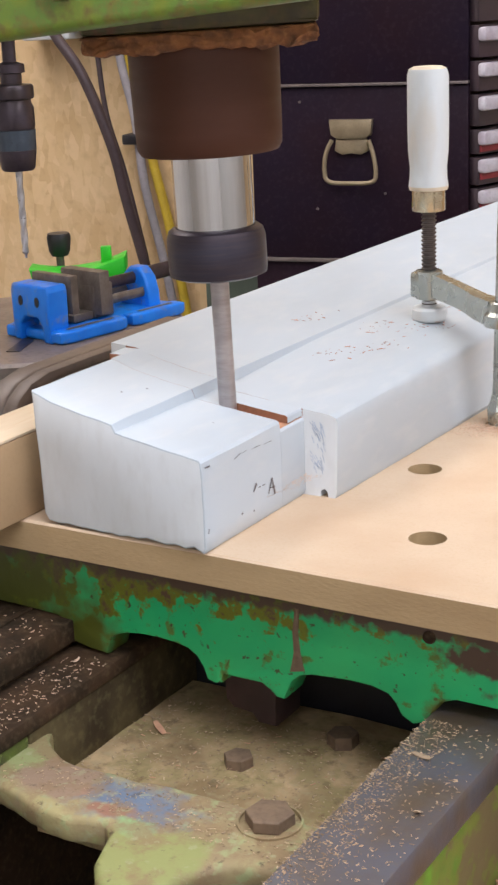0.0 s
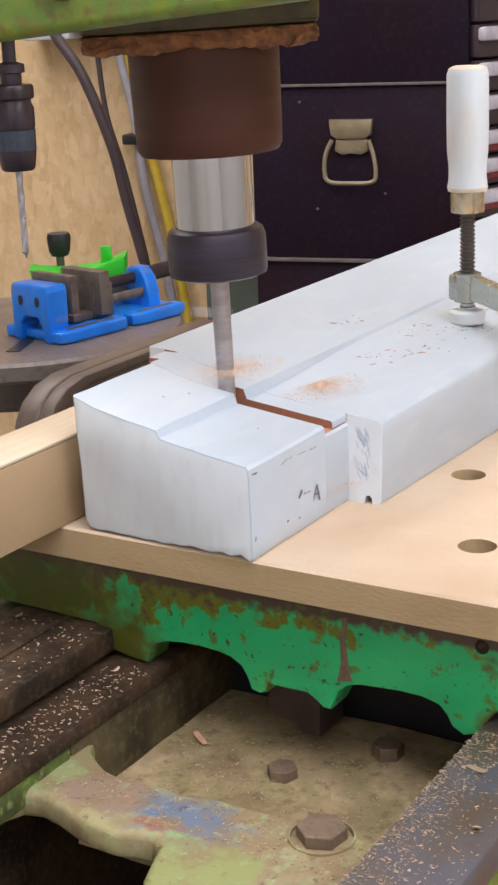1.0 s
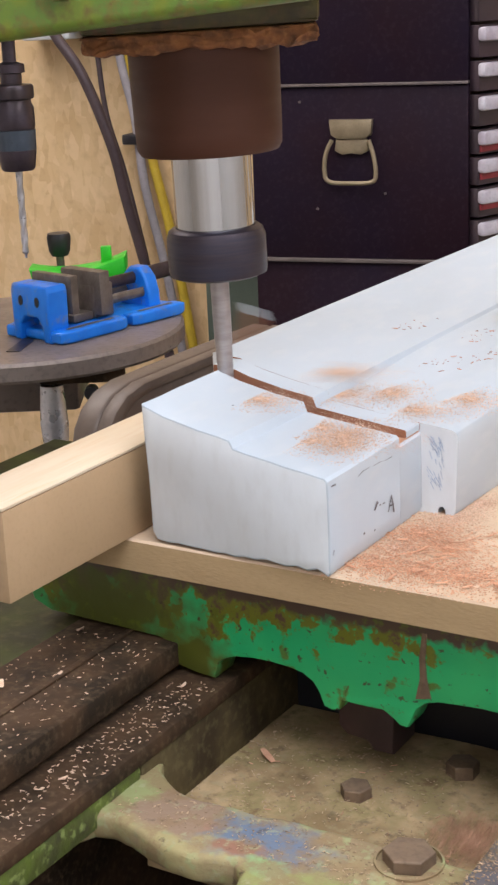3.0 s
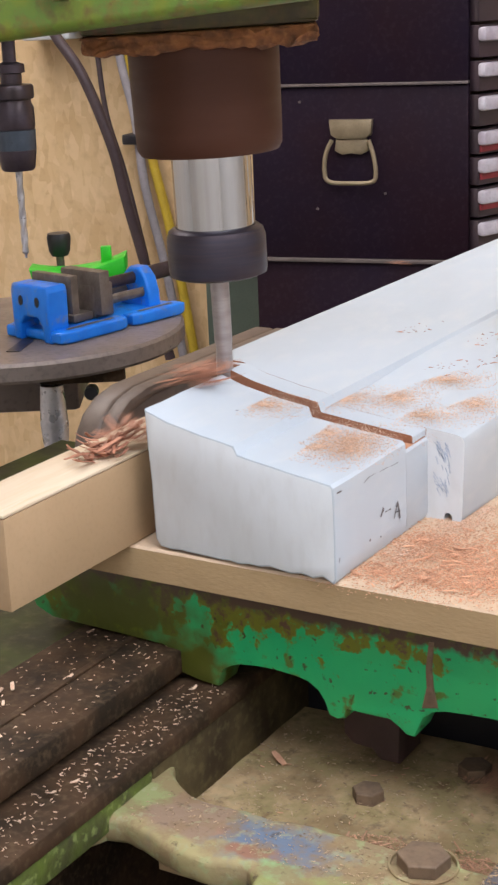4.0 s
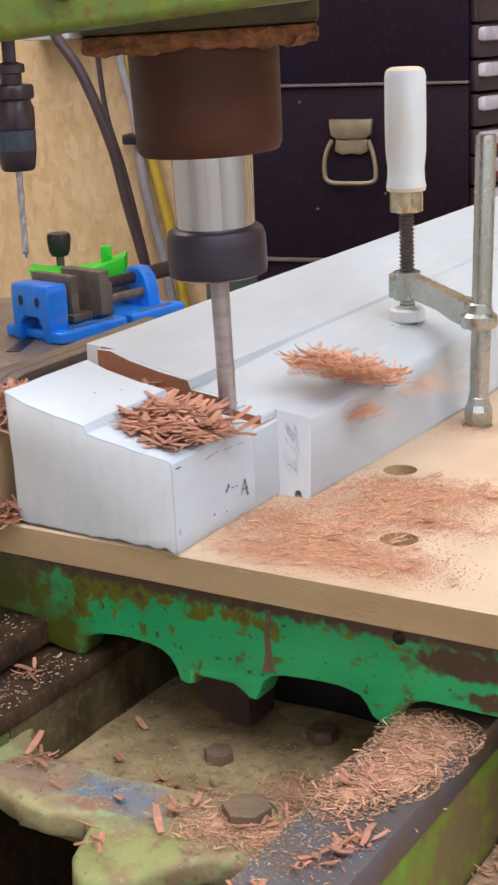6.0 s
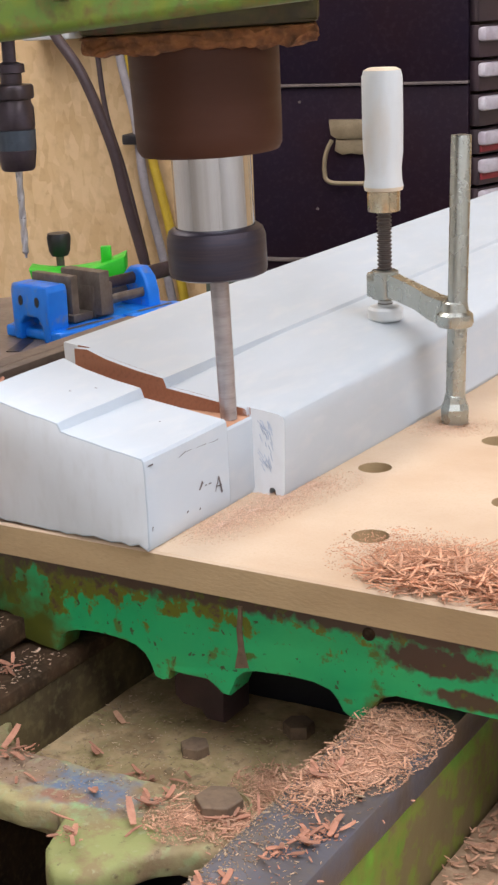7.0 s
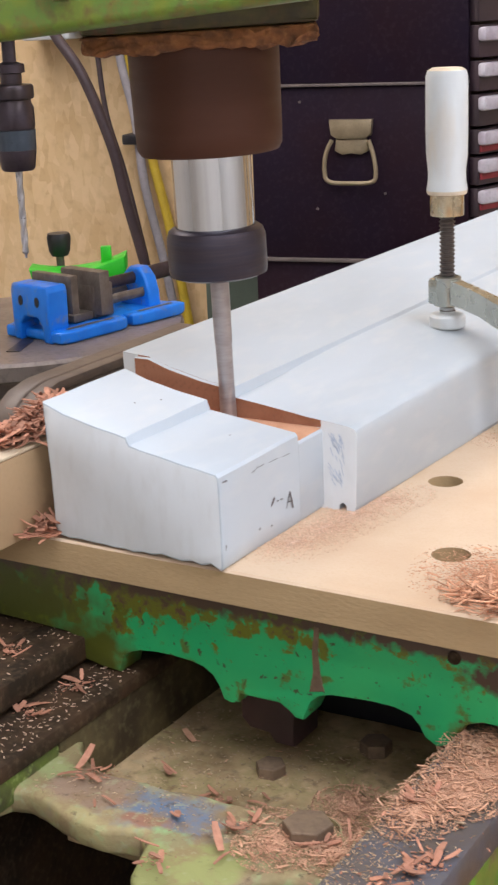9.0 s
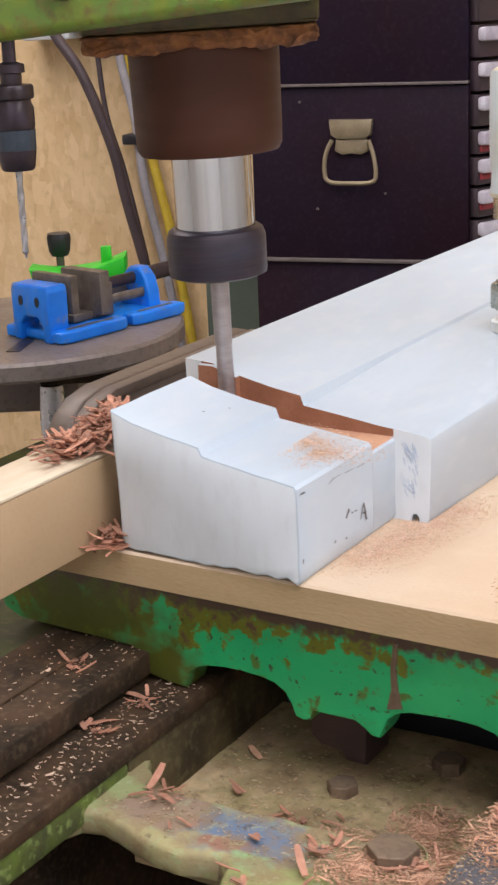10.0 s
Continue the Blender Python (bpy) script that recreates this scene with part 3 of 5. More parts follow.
def window_sill():
    ob = thing("window_sill", "old white painted hardwood window sill with a freshly cut groove", "window sill", at=(0, 0, 0))
    near = [(-0.1025, 0.0005), (-0.1050, 0.006)] + NEAR_TOP + [(0.0022, 0.044), (0.0022, 0.003), (0.0005, 0.0)]
    # near block, end slightly out of square, lower edge chewed
    bm = bmesh.new()
    stations = [0.0, 0.02, 0.04, 0.06, 0.0785]
    dense = []
    for i in range(len(near)):
        (ax, az), (bx, bz) = near[i], near[(i + 1) % len(near)]
        n = max(1, int(math.hypot(bx - ax, bz - az) / 0.006))
        dense += [(ax + (bx - ax) * k / n, az + (bz - az) * k / n) for k in range(n)]
    rings = []
    for s in stations:
        ring = []
        for x, z in dense:
            y = s + (0.0045 * (-x / 0.11) if s == 0 else 0)
            if x > -0.0525 and z > 0.048:
                z += 0.0013 * (1 - s / 0.0785) * min(1, max(0, -x / 0.0522))
            if z > 0.047 and s == 0:
                z -= 0.0007 * max(0, noise.noise((x * 150, 7, 0))) + 0.0005 * abs(noise.noise((x * 420, 2, 0)))
            if z < 0.001 and s < 0.01:
                z += 0.0042 * abs(noise.noise((x * 75, 0, 0))) + 0.0014 * abs(noise.noise((x * 260, 3, 0))) + 0.0004
            ring.append(bm.verts.new((x, y, z)))
        rings.append(ring)
    n = len(dense)
    for a, b in zip(rings, rings[1:]):
        for k in range(n):
            bm.faces.new((a[k], a[(k + 1) % n], b[(k + 1) % n], b[k]))
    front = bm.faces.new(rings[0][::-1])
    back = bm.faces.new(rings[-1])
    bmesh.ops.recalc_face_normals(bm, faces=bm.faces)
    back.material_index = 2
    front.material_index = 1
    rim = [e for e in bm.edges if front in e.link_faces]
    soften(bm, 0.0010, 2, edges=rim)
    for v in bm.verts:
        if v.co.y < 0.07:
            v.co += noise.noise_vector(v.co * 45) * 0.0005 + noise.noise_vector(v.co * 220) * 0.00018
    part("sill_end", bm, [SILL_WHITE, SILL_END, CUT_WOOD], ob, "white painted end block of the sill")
    # groove floor
    mid = [(-0.104, 0.0015), (-0.1075, 0.006), (-0.110, FLOOR_Z), (-0.001, FLOOR_Z), (0.0012, 0.0455), (0.0022, 0.044), (0.0022, 0.003), (0.0005, 0.0)]
    bm = prism(mid, 0.0786, 0.105, "y")
    for f in bm.faces:
        if f.normal.z > 0.9:
            f.material_index = 1
    part("groove_floor", bm, [SILL_WHITE, PALE_CUT], ob, "freshly cut reddish groove floor")
    # long far block with drip groove under the nose
    far = [(-0.127, 0.0), (-0.128, 0.003)] + FAR_TOP + [(0.0232, 0.039), (0.0220, 0.003), (0.0205, 0.0), (0.0163, 0.0), (0.0160, 0.0032), (0.0145, 0.0046), (0.0128, 0.0043), (0.0118, 0.003), (0.0116, 0.0)]
    bm = bmesh.new()
    rings = []
    for s in (0.105, 0.107, 0.12, 0.135, 0.15, 0.17, 0.19, 0.21, 0.23, 0.25, 0.27, 0.29, 0.33, 0.4, 0.6, 0.95):
        run = min(s, 0.35) - 0.105
        rings.append([bm.verts.new((x + run * (0.0 if x < -0.1 else 0.005 if z > 0.03 else 0.036), s, z + (swell(x, s) if z > 0.0475 else 0))) for x, z in far])
    n = len(far)
    for a, b in zip(rings, rings[1:]):
        for k in range(n):
            bm.faces.new((a[k], a[(k + 1) % n], b[(k + 1) % n], b[k]))
    bm.faces.new(rings[0][::-1])
    bm.faces.new(rings[-1])
    bmesh.ops.recalc_face_normals(bm, faces=bm.faces)
    for co, no in (((-0.1175, 0, 0), (1, 0, 0)), ((0.0015, 0, 0), (1, 0, 0)), ((0, 0, FLOOR_Z), (0, 0, 1))):
        cap = [f for f in bm.faces if f.normal.y < -0.9]
        geo = cap + [e for f in cap for e in f.edges] + [v for f in cap for v in f.verts]
        bmesh.ops.bisect_plane(bm, geom=list(dict.fromkeys(geo)), plane_co=co, plane_no=no)
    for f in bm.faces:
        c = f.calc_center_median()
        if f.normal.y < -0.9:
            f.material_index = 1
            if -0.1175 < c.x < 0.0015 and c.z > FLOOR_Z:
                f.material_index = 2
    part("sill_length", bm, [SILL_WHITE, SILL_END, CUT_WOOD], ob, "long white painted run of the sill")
    # pencil hatching on the stepped face and scuffs on the side
    rnd = random.Random(5)
    bm = bmesh.new()
    for i in range(34):
        x, z = 0.0085 + rnd.random() * 0.007, 0.012 + rnd.random() * 0.028
        l, a = 0.003 + rnd.random() * 0.005, 2.0 + rnd.uniform(-0.25, 0.25)
        w = 0.00016
        dx, dz = math.cos(a) * l, math.sin(a) * l
        bm.faces.new([bm.verts.new(p) for p in ((x - w, 0.1048, z), (x + w, 0.1048, z), (x + dx + w, 0.1048, z + dz), (x + dx - w, 0.1048, z + dz))])
    part("pencil_hatching", bm, BLUE_PENCIL, ob, "faint blue pencil hatching")
    bm = bmesh.new()
    for (y0, z0), (y1, z1), w in (((0.0475, 0.0195), (0.0510, 0.0232), 0.0011), ((0.0530, 0.0205), (0.0550, 0.0203), 0.0004), ((0.0565, 0.0202), (0.0595, 0.0200), 0.0004), ((0.0630, 0.0135), (0.0672, 0.0215), 0.0005),
                                  ((0.0672, 0.0215), (0.0698, 0.0115), 0.0009), ((0.0640, 0.0164), (0.0700, 0.0158), 0.0004), ((0.0345, 0.0108), (0.0360, 0.0115), 0.0007), ((0.0465, 0.0088), (0.0478, 0.0092), 0.0006),
                                  ((0.0298, 0.0430), (0.0362, 0.0445), 0.0003), ((0.0370, 0.0440), (0.0420, 0.0442), 0.0002), ((0.0470, 0.0435), (0.0560, 0.0432), 0.0002), ((0.0600, 0.0425), (0.0680, 0.0422), 0.0002),
                                  ((0.0015, 0.0465), (0.0065, 0.0462), 0.0005), ((0.0022, 0.0110), (0.0030, 0.0135), 0.0005)):
        d = Vector((0, y1 - y0, z1 - z0)).normalized()
        n = Vector((0, -d.z, d.y)) * w
        bm.faces.new([bm.verts.new(Vector((0.00265, y, z)) + q) for y, z, q in ((y0, z0, n * 0.6), (y0, z0, -n * 0.6), (y1, z1, -n), (y1, z1, n))])
    part("scuff_marks", bm, SCUFF, ob, "small dark pencil ticks and scuffs")
    bm = bmesh.new()
    for i in range(3):
        x, y = rnd.uniform(-0.1, -0.02), rnd.uniform(0.02, 0.07)
        z = top_height(x) + 0.0004
        r = rnd.uniform(0.0004, 0.0009)
        bm.faces.new([bm.verts.new((x + r * math.cos(a) * rnd.uniform(0.6, 1.2), y + r * math.sin(a), z - 0.13 * r * math.cos(a))) for a in (0, 1.2, 2.5, 3.8, 5.1)])
    part("paint_chips", bm, SCUFF, ob)
    ON_TABLE.append(ob)
    return ob


SILL = window_sill()


def offcuts():
    """The wood that the cutter takes away, strip by strip; each bit is thrown over the back of the sill as the cutter reaches it."""
    rnd = random.Random(11)
    at = lambda t: AXIS[0] - slide(t)[0]
    passes = ((0.0787, 0.0885, -1, [t / 20 for t in range(0, 70)], -0.036), (0.0885, 0.1010, 1, [3.6 + t / 20 for t in range(0, 64)], 9), (0.1010, 0.10495, -1, [7.0 + t / 20 for t in range(0, 61)], 9))
    rows_of = []
    step = 0.0056
    for y0, y1, way, ts, limit in passes:
        for i in range(-1 if y0 > 0.08 else 0, 19):
            x0 = -0.1095 + i * step if i >= 0 else -0.1172
            x1 = 0.0012 if i == 18 else -0.1095 + (i + 1) * step
            xm = (x0 + x1) / 2
            if xm > limit:
                continue
            gone = [t for t in ts if (at(t) - 0.0045 < max(xm, -0.1067) if way < 0 else at(t) + 0.0045 > xm)]
            xs = [x0] + [x for x, z in NEAR_TOP if x0 + 0.0002 < x < x1 - 0.0002] + [x1]
            low = FLOOR_Z + 0.0001
            bm = prism([(x0, low), (x1, low)] + [(x, max(top_height(min(x, 0.0014)), low + 0.0006)) for x in xs[::-1]], y0, y1, "y")
            for f in bm.faces:
                if f.normal.z > 0.2 or (i == 18 and f.normal.x > 0.7) or (i == -1 and f.normal.x < -0.7):
                    f.material_index = 1
            base = (xm, (y0 + y1) / 2, FLOOR_Z)
            ob = part("offcut", bm, [CUT_WOOD, SILL_WHITE], SILL, smooth=False, origin=base)
            ob.location = base
            rows = [(0, pose(*base))]
            if gone and gone[0] < 9.85:
                t = max(gone[0], 0.05)
                end = (-0.175 - rnd.random() * 0.015, 0.24 + rnd.random() * 0.2, 0.004)
                rows += [(t, pose(*base)), (t + 0.067, pose(base[0] * 0.3 - 0.105, base[1] + 0.03, 0.078, 20, 0, 30)), (t + 0.167, pose(*end, 40, 10, 60))]
            rows.append((10, rows[-1][1]))
            rows_of.append((ob, rows))
    return rows_of


OFFCUTS = offcuts()


# ---- batten beside the sill ----
def batten():
    ob = thing("batten", "pale pine and fibreboard batten beside the sill", "wooden batten", at=(-0.137, -0.095, 0))
    o = (-0.137, -0.095, 0)
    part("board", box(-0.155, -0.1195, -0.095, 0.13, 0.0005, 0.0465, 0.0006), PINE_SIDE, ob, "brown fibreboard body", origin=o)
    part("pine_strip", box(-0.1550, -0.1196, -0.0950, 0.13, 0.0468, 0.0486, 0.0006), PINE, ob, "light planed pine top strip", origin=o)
    ON_TABLE.append(ob)


batten()


# ---- clamp ----
def clamp():
    x, y = -0.0158, 0.3135
    settle = Matrix.Translation((0, 0, -0.00496)) @ Matrix.Diagonal((1, 1, 1.018, 1))
    low = lambda bm: bmesh.ops.transform(bm, matrix=settle, verts=bm.verts) or bm
    rx, ry = 0.0505, 0.2780
    o = (rx, ry, 0)
    ob = thing("bench_clamp", "zinc plated bench clamp with white painted wooden handle", "clamp", at=o)
    h = turned([(0.0, 0.2240), (0.0093, 0.2240), (0.0122, 0.2225), (0.0134, 0.2185), (0.0135, 0.187), (0.0132, 0.171), (0.0121, 0.161), (0.0123, 0.154), (0.0132, 0.1490), (0.0126, 0.1465), (0.0, 0.1465)], (x, y, 0), 32)
    for f in h.faces:
        z = f.calc_center_median().z
        f.material_index = 1 if z > 0.2220 or z < 0.148 else 0
    grip = part("handle", low(h), [HANDLE, HANDLE_BARE], ob, "white painted turned wooden handle", origin=o)
    part("ferrule", low(turned([(0.0107, 0.1330), (0.0109, 0.1336), (0.0109, 0.1460), (0.0103, 0.1464)], (x, y, 0), 32)), BRASS, grip, "shiny brassy ferrule", origin=o)
    prof = [(0.0, 0.070)]
    z = 0.070
    while z < 0.1335:
        prof += [(0.0041, z), (0.0041, z + 0.0007), (0.0051, z + 0.0013), (0.0051, z + 0.0020)]
        z += 0.0026
    part("screw", low(turned(prof + [(0.004, 0.1345)], (x, y, 0), 20)), THREAD, ob, "greasy dark threaded screw", origin=o)
    part("pad", low(turned([(0.0, 0.0605), (0.0108, 0.0605), (0.0119, 0.0618), (0.0119, 0.0680), (0.0106, 0.0694), (0.0052, 0.0700), (0.0047, 0.0735)], (x, y, 0), 32)), HANDLE, ob, "dusty round pressure pad", origin=o)
    arm = turned([(0.0053, 0.0745), (0.0090, 0.0750), (0.0090, 0.0935), (0.0053, 0.094)], (x, y, 0), 24)
    box(x - 0.0107, x + 0.004, y - 0.008, y + 0.008, 0.0760, 0.0930, 0.002, bm=arm)
    ln = math.hypot(rx - x, ry - y)
    d = Vector(((rx - x) / ln, (ry - y) / ln, 0))
    s = Vector((-d.y, d.x, 0))
    own = bmesh.new()
    rings = []
    for k, (w, lo, hi) in enumerate(((0.0045, 0.0770, 0.0925), (0.004, 0.0755, 0.0905), (0.004, 0.0735, 0.088), (0.0055, 0.0700, 0.0850), (0.0065, 0.0680, 0.0840))):
        p = Vector((x, y, 0)) + d * (0.006 + (ln - 0.012) * k / 4)
        rings.append([own.verts.new((p + s * a * w + Vector((0, 0, hh)))) for a, hh in ((-1, lo), (1, lo), (1, hi), (-1, hi))])
    for a, b in zip(rings, rings[1:]):
        for k in range(4):
            own.faces.new((a[k], a[(k + 1) % 4], b[(k + 1) % 4], b[k]))
    own.faces.new(rings[0])
    own.faces.new(rings[-1][::-1])
    soften(own, 0.001, 2, 0.6)
    merge(arm, own)
    part("arm", low(arm), ZINC, ob, origin=o)
    part("collar", turned([(0.0066, 0.0640), (0.0112, 0.0650), (0.0120, 0.0670), (0.0116, 0.0725), (0.0090, 0.0745), (0.0080, 0.0800), (0.0066, 0.0810)], (rx, ry, 0), 28), ZINC, ob, origin=o)
    rod = turned([(0.0, -0.017), (0.0062, -0.017), (0.0064, 0.183), (0.0060, 0.1845), (0.0, 0.1845)], (0, 0, 0), 28)
    bmesh.ops.transform(rod, matrix=Matrix.Translation((rx, ry, 0)) @ Matrix.Rotation(radians(1.3), 4, (-0.515, 0.857, 0)), verts=rod.verts)
    part("rod", rod, ZINC, ob, "round zinc plated rod", origin=o)
    part("foot_nut", turned([(0.0064, 0.0005), (0.0092, 0.0010), (0.0096, 0.0105), (0.0078, 0.0145), (0.0070, 0.0190), (0.0064, 0.0200)], (rx, ry, 0), 8), ZINC, ob, "grimy foot nut on the rod", smooth=False, origin=o)
    ON_TABLE.append(ob)


clamp()


# ---- saddle ----
def hex_bolt(ob, x, y, z, r, h, turn=0.2):
    own = prism([(x + r * math.cos(turn + i * math.pi / 3), y + r * math.sin(turn + i * math.pi / 3)) for i in range(6)], z, z + h, "z", 0.0007, 2)
    part("bolt", own, BOLT, ob, "rusty hexagon bolt", smooth=False, origin=(0, 0, -0.128))


def saddle():
    ob = thing("saddle", "oily cast saddle with flaking olive paint and dusty slideways", "machine saddle", at=(0, 0, -0.128))
    o = (0, 0, -0.128)
    part("upper_left_way", box(-0.175, -0.1055, -0.32, 0.35, -0.078, -0.0645, 0.0012), IRON, ob, "dark oily slideway plate", origin=o)
    part("left_way_lip", box(-0.140, -0.136, -0.32, 0.35, -0.0647, -0.0632, 0.0005), IRON, ob, origin=o)
    part("left_guard", box(-0.45, -0.1755, -0.09, 0.35, -0.30, -0.080, 0.004), OLIVE_WALL, ob, "dark olive painted guard beside the way", origin=o)
    part("left_web", box(-0.168, -0.112, -0.32, 0.35, -0.30, -0.0785, 0.001), IRON, ob, origin=o)
    part("lower_left_way", box(-0.1115, -0.0745, -0.32, 0.35, -0.092, -0.0825, 0.0015), IRON, ob, "dusty lower slideway", origin=o)
    part("left_cheek", box(-0.110, -0.0762, -0.058, 0.35, -0.135, -0.0925, 0.001), CHEEK, ob, "dark olive inner cheek", origin=o)
    part("left_skirt", box(-0.100, -0.0760, -0.32, -0.0585, -0.108, -0.0925, 0.002), MOSS, ob, "mossy green edge of the way", origin=o)
    bar = [(-77, -16), (-79, -28), (-77, -38), (-72, -47), (-63, -54), (-52, -59.5), (-42, -62), (-26, -61.5), (-6, -60), (26, -57.5), (46, -58), (60, -58), (117, -58), (117, -97), (88, -101), (76, -104), (68, -109), (60, -118), (53, -131), (44, -138),
           (32, -141), (23, -137), (16, -127), (12.5, -117), (10, -106), (4, -101.5), (-4, -103), (-14, -107), (-28, -106), (-44, -102), (-56, -98), (-68, -95), (-77, -97), (-85, -108), (-90, -128), (-97, -128), (-97, -16)]
    bm = prism([(x / 1000, y / 1000) for x, y in bar], -0.1135, -0.0985, "z", 0.0045, 3)
    bmesh.ops.triangulate(bm, faces=[f for f in bm.faces if len(f.verts) > 4])
    bmesh.ops.subdivide_edges(bm, edges=[e for e in bm.edges if e.calc_length() > 0.012], cuts=2)
    roughen(bm, 0.0012, 60)
    roughen(bm, 0.0006, 190)
    for v in bm.verts:
        if v.co.y < -0.095 and v.co.x > 0:
            v.co.z -= (-0.095 - v.co.y) * 0.12
    bar_part = part("cross_bar", bm, CASTING, ob, "lumpy cross bar in flaking olive, blue and pale green paint", origin=o)
    fillet = turned([(0.0160, -0.100), (0.0158, -0.0977), (0.0148, -0.0975), (0.0145, -0.100)], (0.074, -0.066, 0), 28)
    part("spot_face", fillet, CASTING, bar_part, origin=o)
    pan = box(-0.077, 0.117, -0.0575, 0.095, -0.15, -0.128, 0)
    bmesh.ops.subdivide_edges(pan, edges=pan.edges[:], cuts=14, use_grid_fill=True)
    roughen(pan, 0.0012, 35, lambda v: v.co.z > -0.13)
    part("pan", pan, PAN, ob, "dusty recessed olive pan", origin=o)
    # added black wall stands in for the deep shade under the table
    part("shade_backing", box(-0.160, 0.165, 0.100, 0.115, -0.25, -0.0385, 0.001), BLACK, ob, origin=o)
    hex_bolt(ob, 0.004, 0.018, -0.1285, 0.0084, 0.0070)
    hex_bolt(ob, 0.044, 0.064, -0.1285, 0.0090, 0.0080, 0.5)
    hex_bolt(ob, 0.074, -0.066, -0.0990, 0.0120, 0.0065, 0.35)
    part("right_way", box(0.1165, 0.1612, -0.34, 0.35, -0.090, -0.0722, 0.0018), WAY, ob, "worn bluish steel slideway", origin=o)
    part("right_way_flank", box(0.1175, 0.1600, -0.34, 0.35, -0.235, -0.0905, 0.003), SIDE_GREEN, ob, "mossy green flank", origin=o)
    part("right_shelf", box(0.1605, 0.42, -0.34, 0.35, -0.157, -0.142, 0.003), SHELF_DUST, ob, "dusty brown lower shelf", origin=o)
    part("shelf_web", box(0.1605, 0.42, -0.34, 0.35, -0.235, -0.1575, 0.002), IRON, ob, origin=o)
    part("front_rail", box(-0.168, 0.16, -0.30, -0.27, -0.30, -0.236, 0.003), IRON, ob, origin=o)
    ON_SADDLE.append(ob)


saddle()

knee = thing("machine_base", "dark oily machine base under the saddle", "machine base", at=(0, 0.1, -0.95))
part("column", box(-0.34, 0.36, -0.32, 0.45, 0.0, 0.62, 0.01), IRON, knee)
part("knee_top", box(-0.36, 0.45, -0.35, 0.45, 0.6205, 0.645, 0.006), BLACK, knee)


# ---- head, sleeve and spindle ----
def milling_head():
    ob = thing("milling_machine", "green painted milling machine with rusty flange and brown sleeve", "milling machine", at=(AXIS[0], AXIS[1], 0.25))
    o = (AXIS[0], AXIS[1], 0.25)
    square = Matrix.Translation((AXIS[0], AXIS[1], 0)) @ Matrix.Rotation(radians(31.2), 4, "Z")
    lip = box(-0.0592, 0.0575, -0.044, 0.044, 0.2480, 0.2570, 0.0015)
    bmesh.ops.subdivide_edges(lip, edges=lip.edges[:], cuts=26, use_grid_fill=True)
    roughen(lip, 0.0030, 120, lambda v: v.co.z < 0.2560)
    roughen(lip, 0.0012, 420, lambda v: v.co.z < 0.2565)
    bmesh.ops.transform(lip, matrix=square, verts=lip.verts)
    part("rusty_lip", lip, RUST, ob, "flaking rusty lip of the flange", origin=o)
    plate = box(-0.0588, 0.0590, -0.0445, 0.0445, 0.2572, 0.30, 0.003)
    bmesh.ops.subdivide_edges(plate, edges=plate.edges[:], cuts=6, use_grid_fill=True)
    roughen(plate, 0.0008, 90, lambda v: v.co.z > 0.259)
    bmesh.ops.transform(plate, matrix=square, verts=plate.verts)
    part("flange", plate, FLANGE, ob, "greasy brown and olive square flange", origin=o)
    part("sleeve", turned([(0.0, 0.1935), (0.030, 0.1935), (0.0365, 0.1940), (0.0384, 0.1970), (0.0388, 0.205), (0.0396, 0.249), (0.02, 0.249)], (AXIS[0], AXIS[1], 0), 64), SLEEVE, ob, "smooth brown steel sleeve", origin=o)
    arm = box(-0.30, 0.16, -0.03, 0.04, 0, 0.09, 0.006, 3)
    turned([(0.0, -0.034), (0.0105, -0.034), (0.012, -0.03), (0.012, 0.0)], (-0.0575, 0, 0.026), 28, bm=arm, axis="y")
    bmesh.ops.transform(arm, matrix=Matrix.Translation((AXIS[0] + 0.030, AXIS[1] - 0.0515, 0.2645)) @ Matrix.Rotation(radians(31.7), 4, "Z") @ Matrix.Rotation(radians(-3.8), 4, "Y"), verts=arm.verts)
    arm_part = part("arm", arm, HEAD_GREEN, ob, "oily green painted arm", origin=o)
    cap = prism([(0.0075 * math.cos(i * math.pi / 3), 0.026 + 0.0075 * math.sin(i * math.pi / 3)) for i in range(6)], -0.041, -0.033, "y", 0.0008)
    for v in cap.verts:
        v.co.x += -0.0575
    bmesh.ops.transform(cap, matrix=Matrix.Translation((AXIS[0] + 0.030, AXIS[1] - 0.0515, 0.2645)) @ Matrix.Rotation(radians(31.7), 4, "Z") @ Matrix.Rotation(radians(-3.8), 4, "Y"), verts=cap.verts)
    part("cap_bolt", cap, RUST, arm_part, "rusty bolt on the arm", smooth=False, origin=o)
    part("head_body", box(-0.15, 0.08, 0.0, 0.20, 0.3005, 0.62, 0.02), HEAD_GREEN, ob, origin=o)
    ob.matrix_basis = HEAD @ ob.matrix_basis


milling_head()


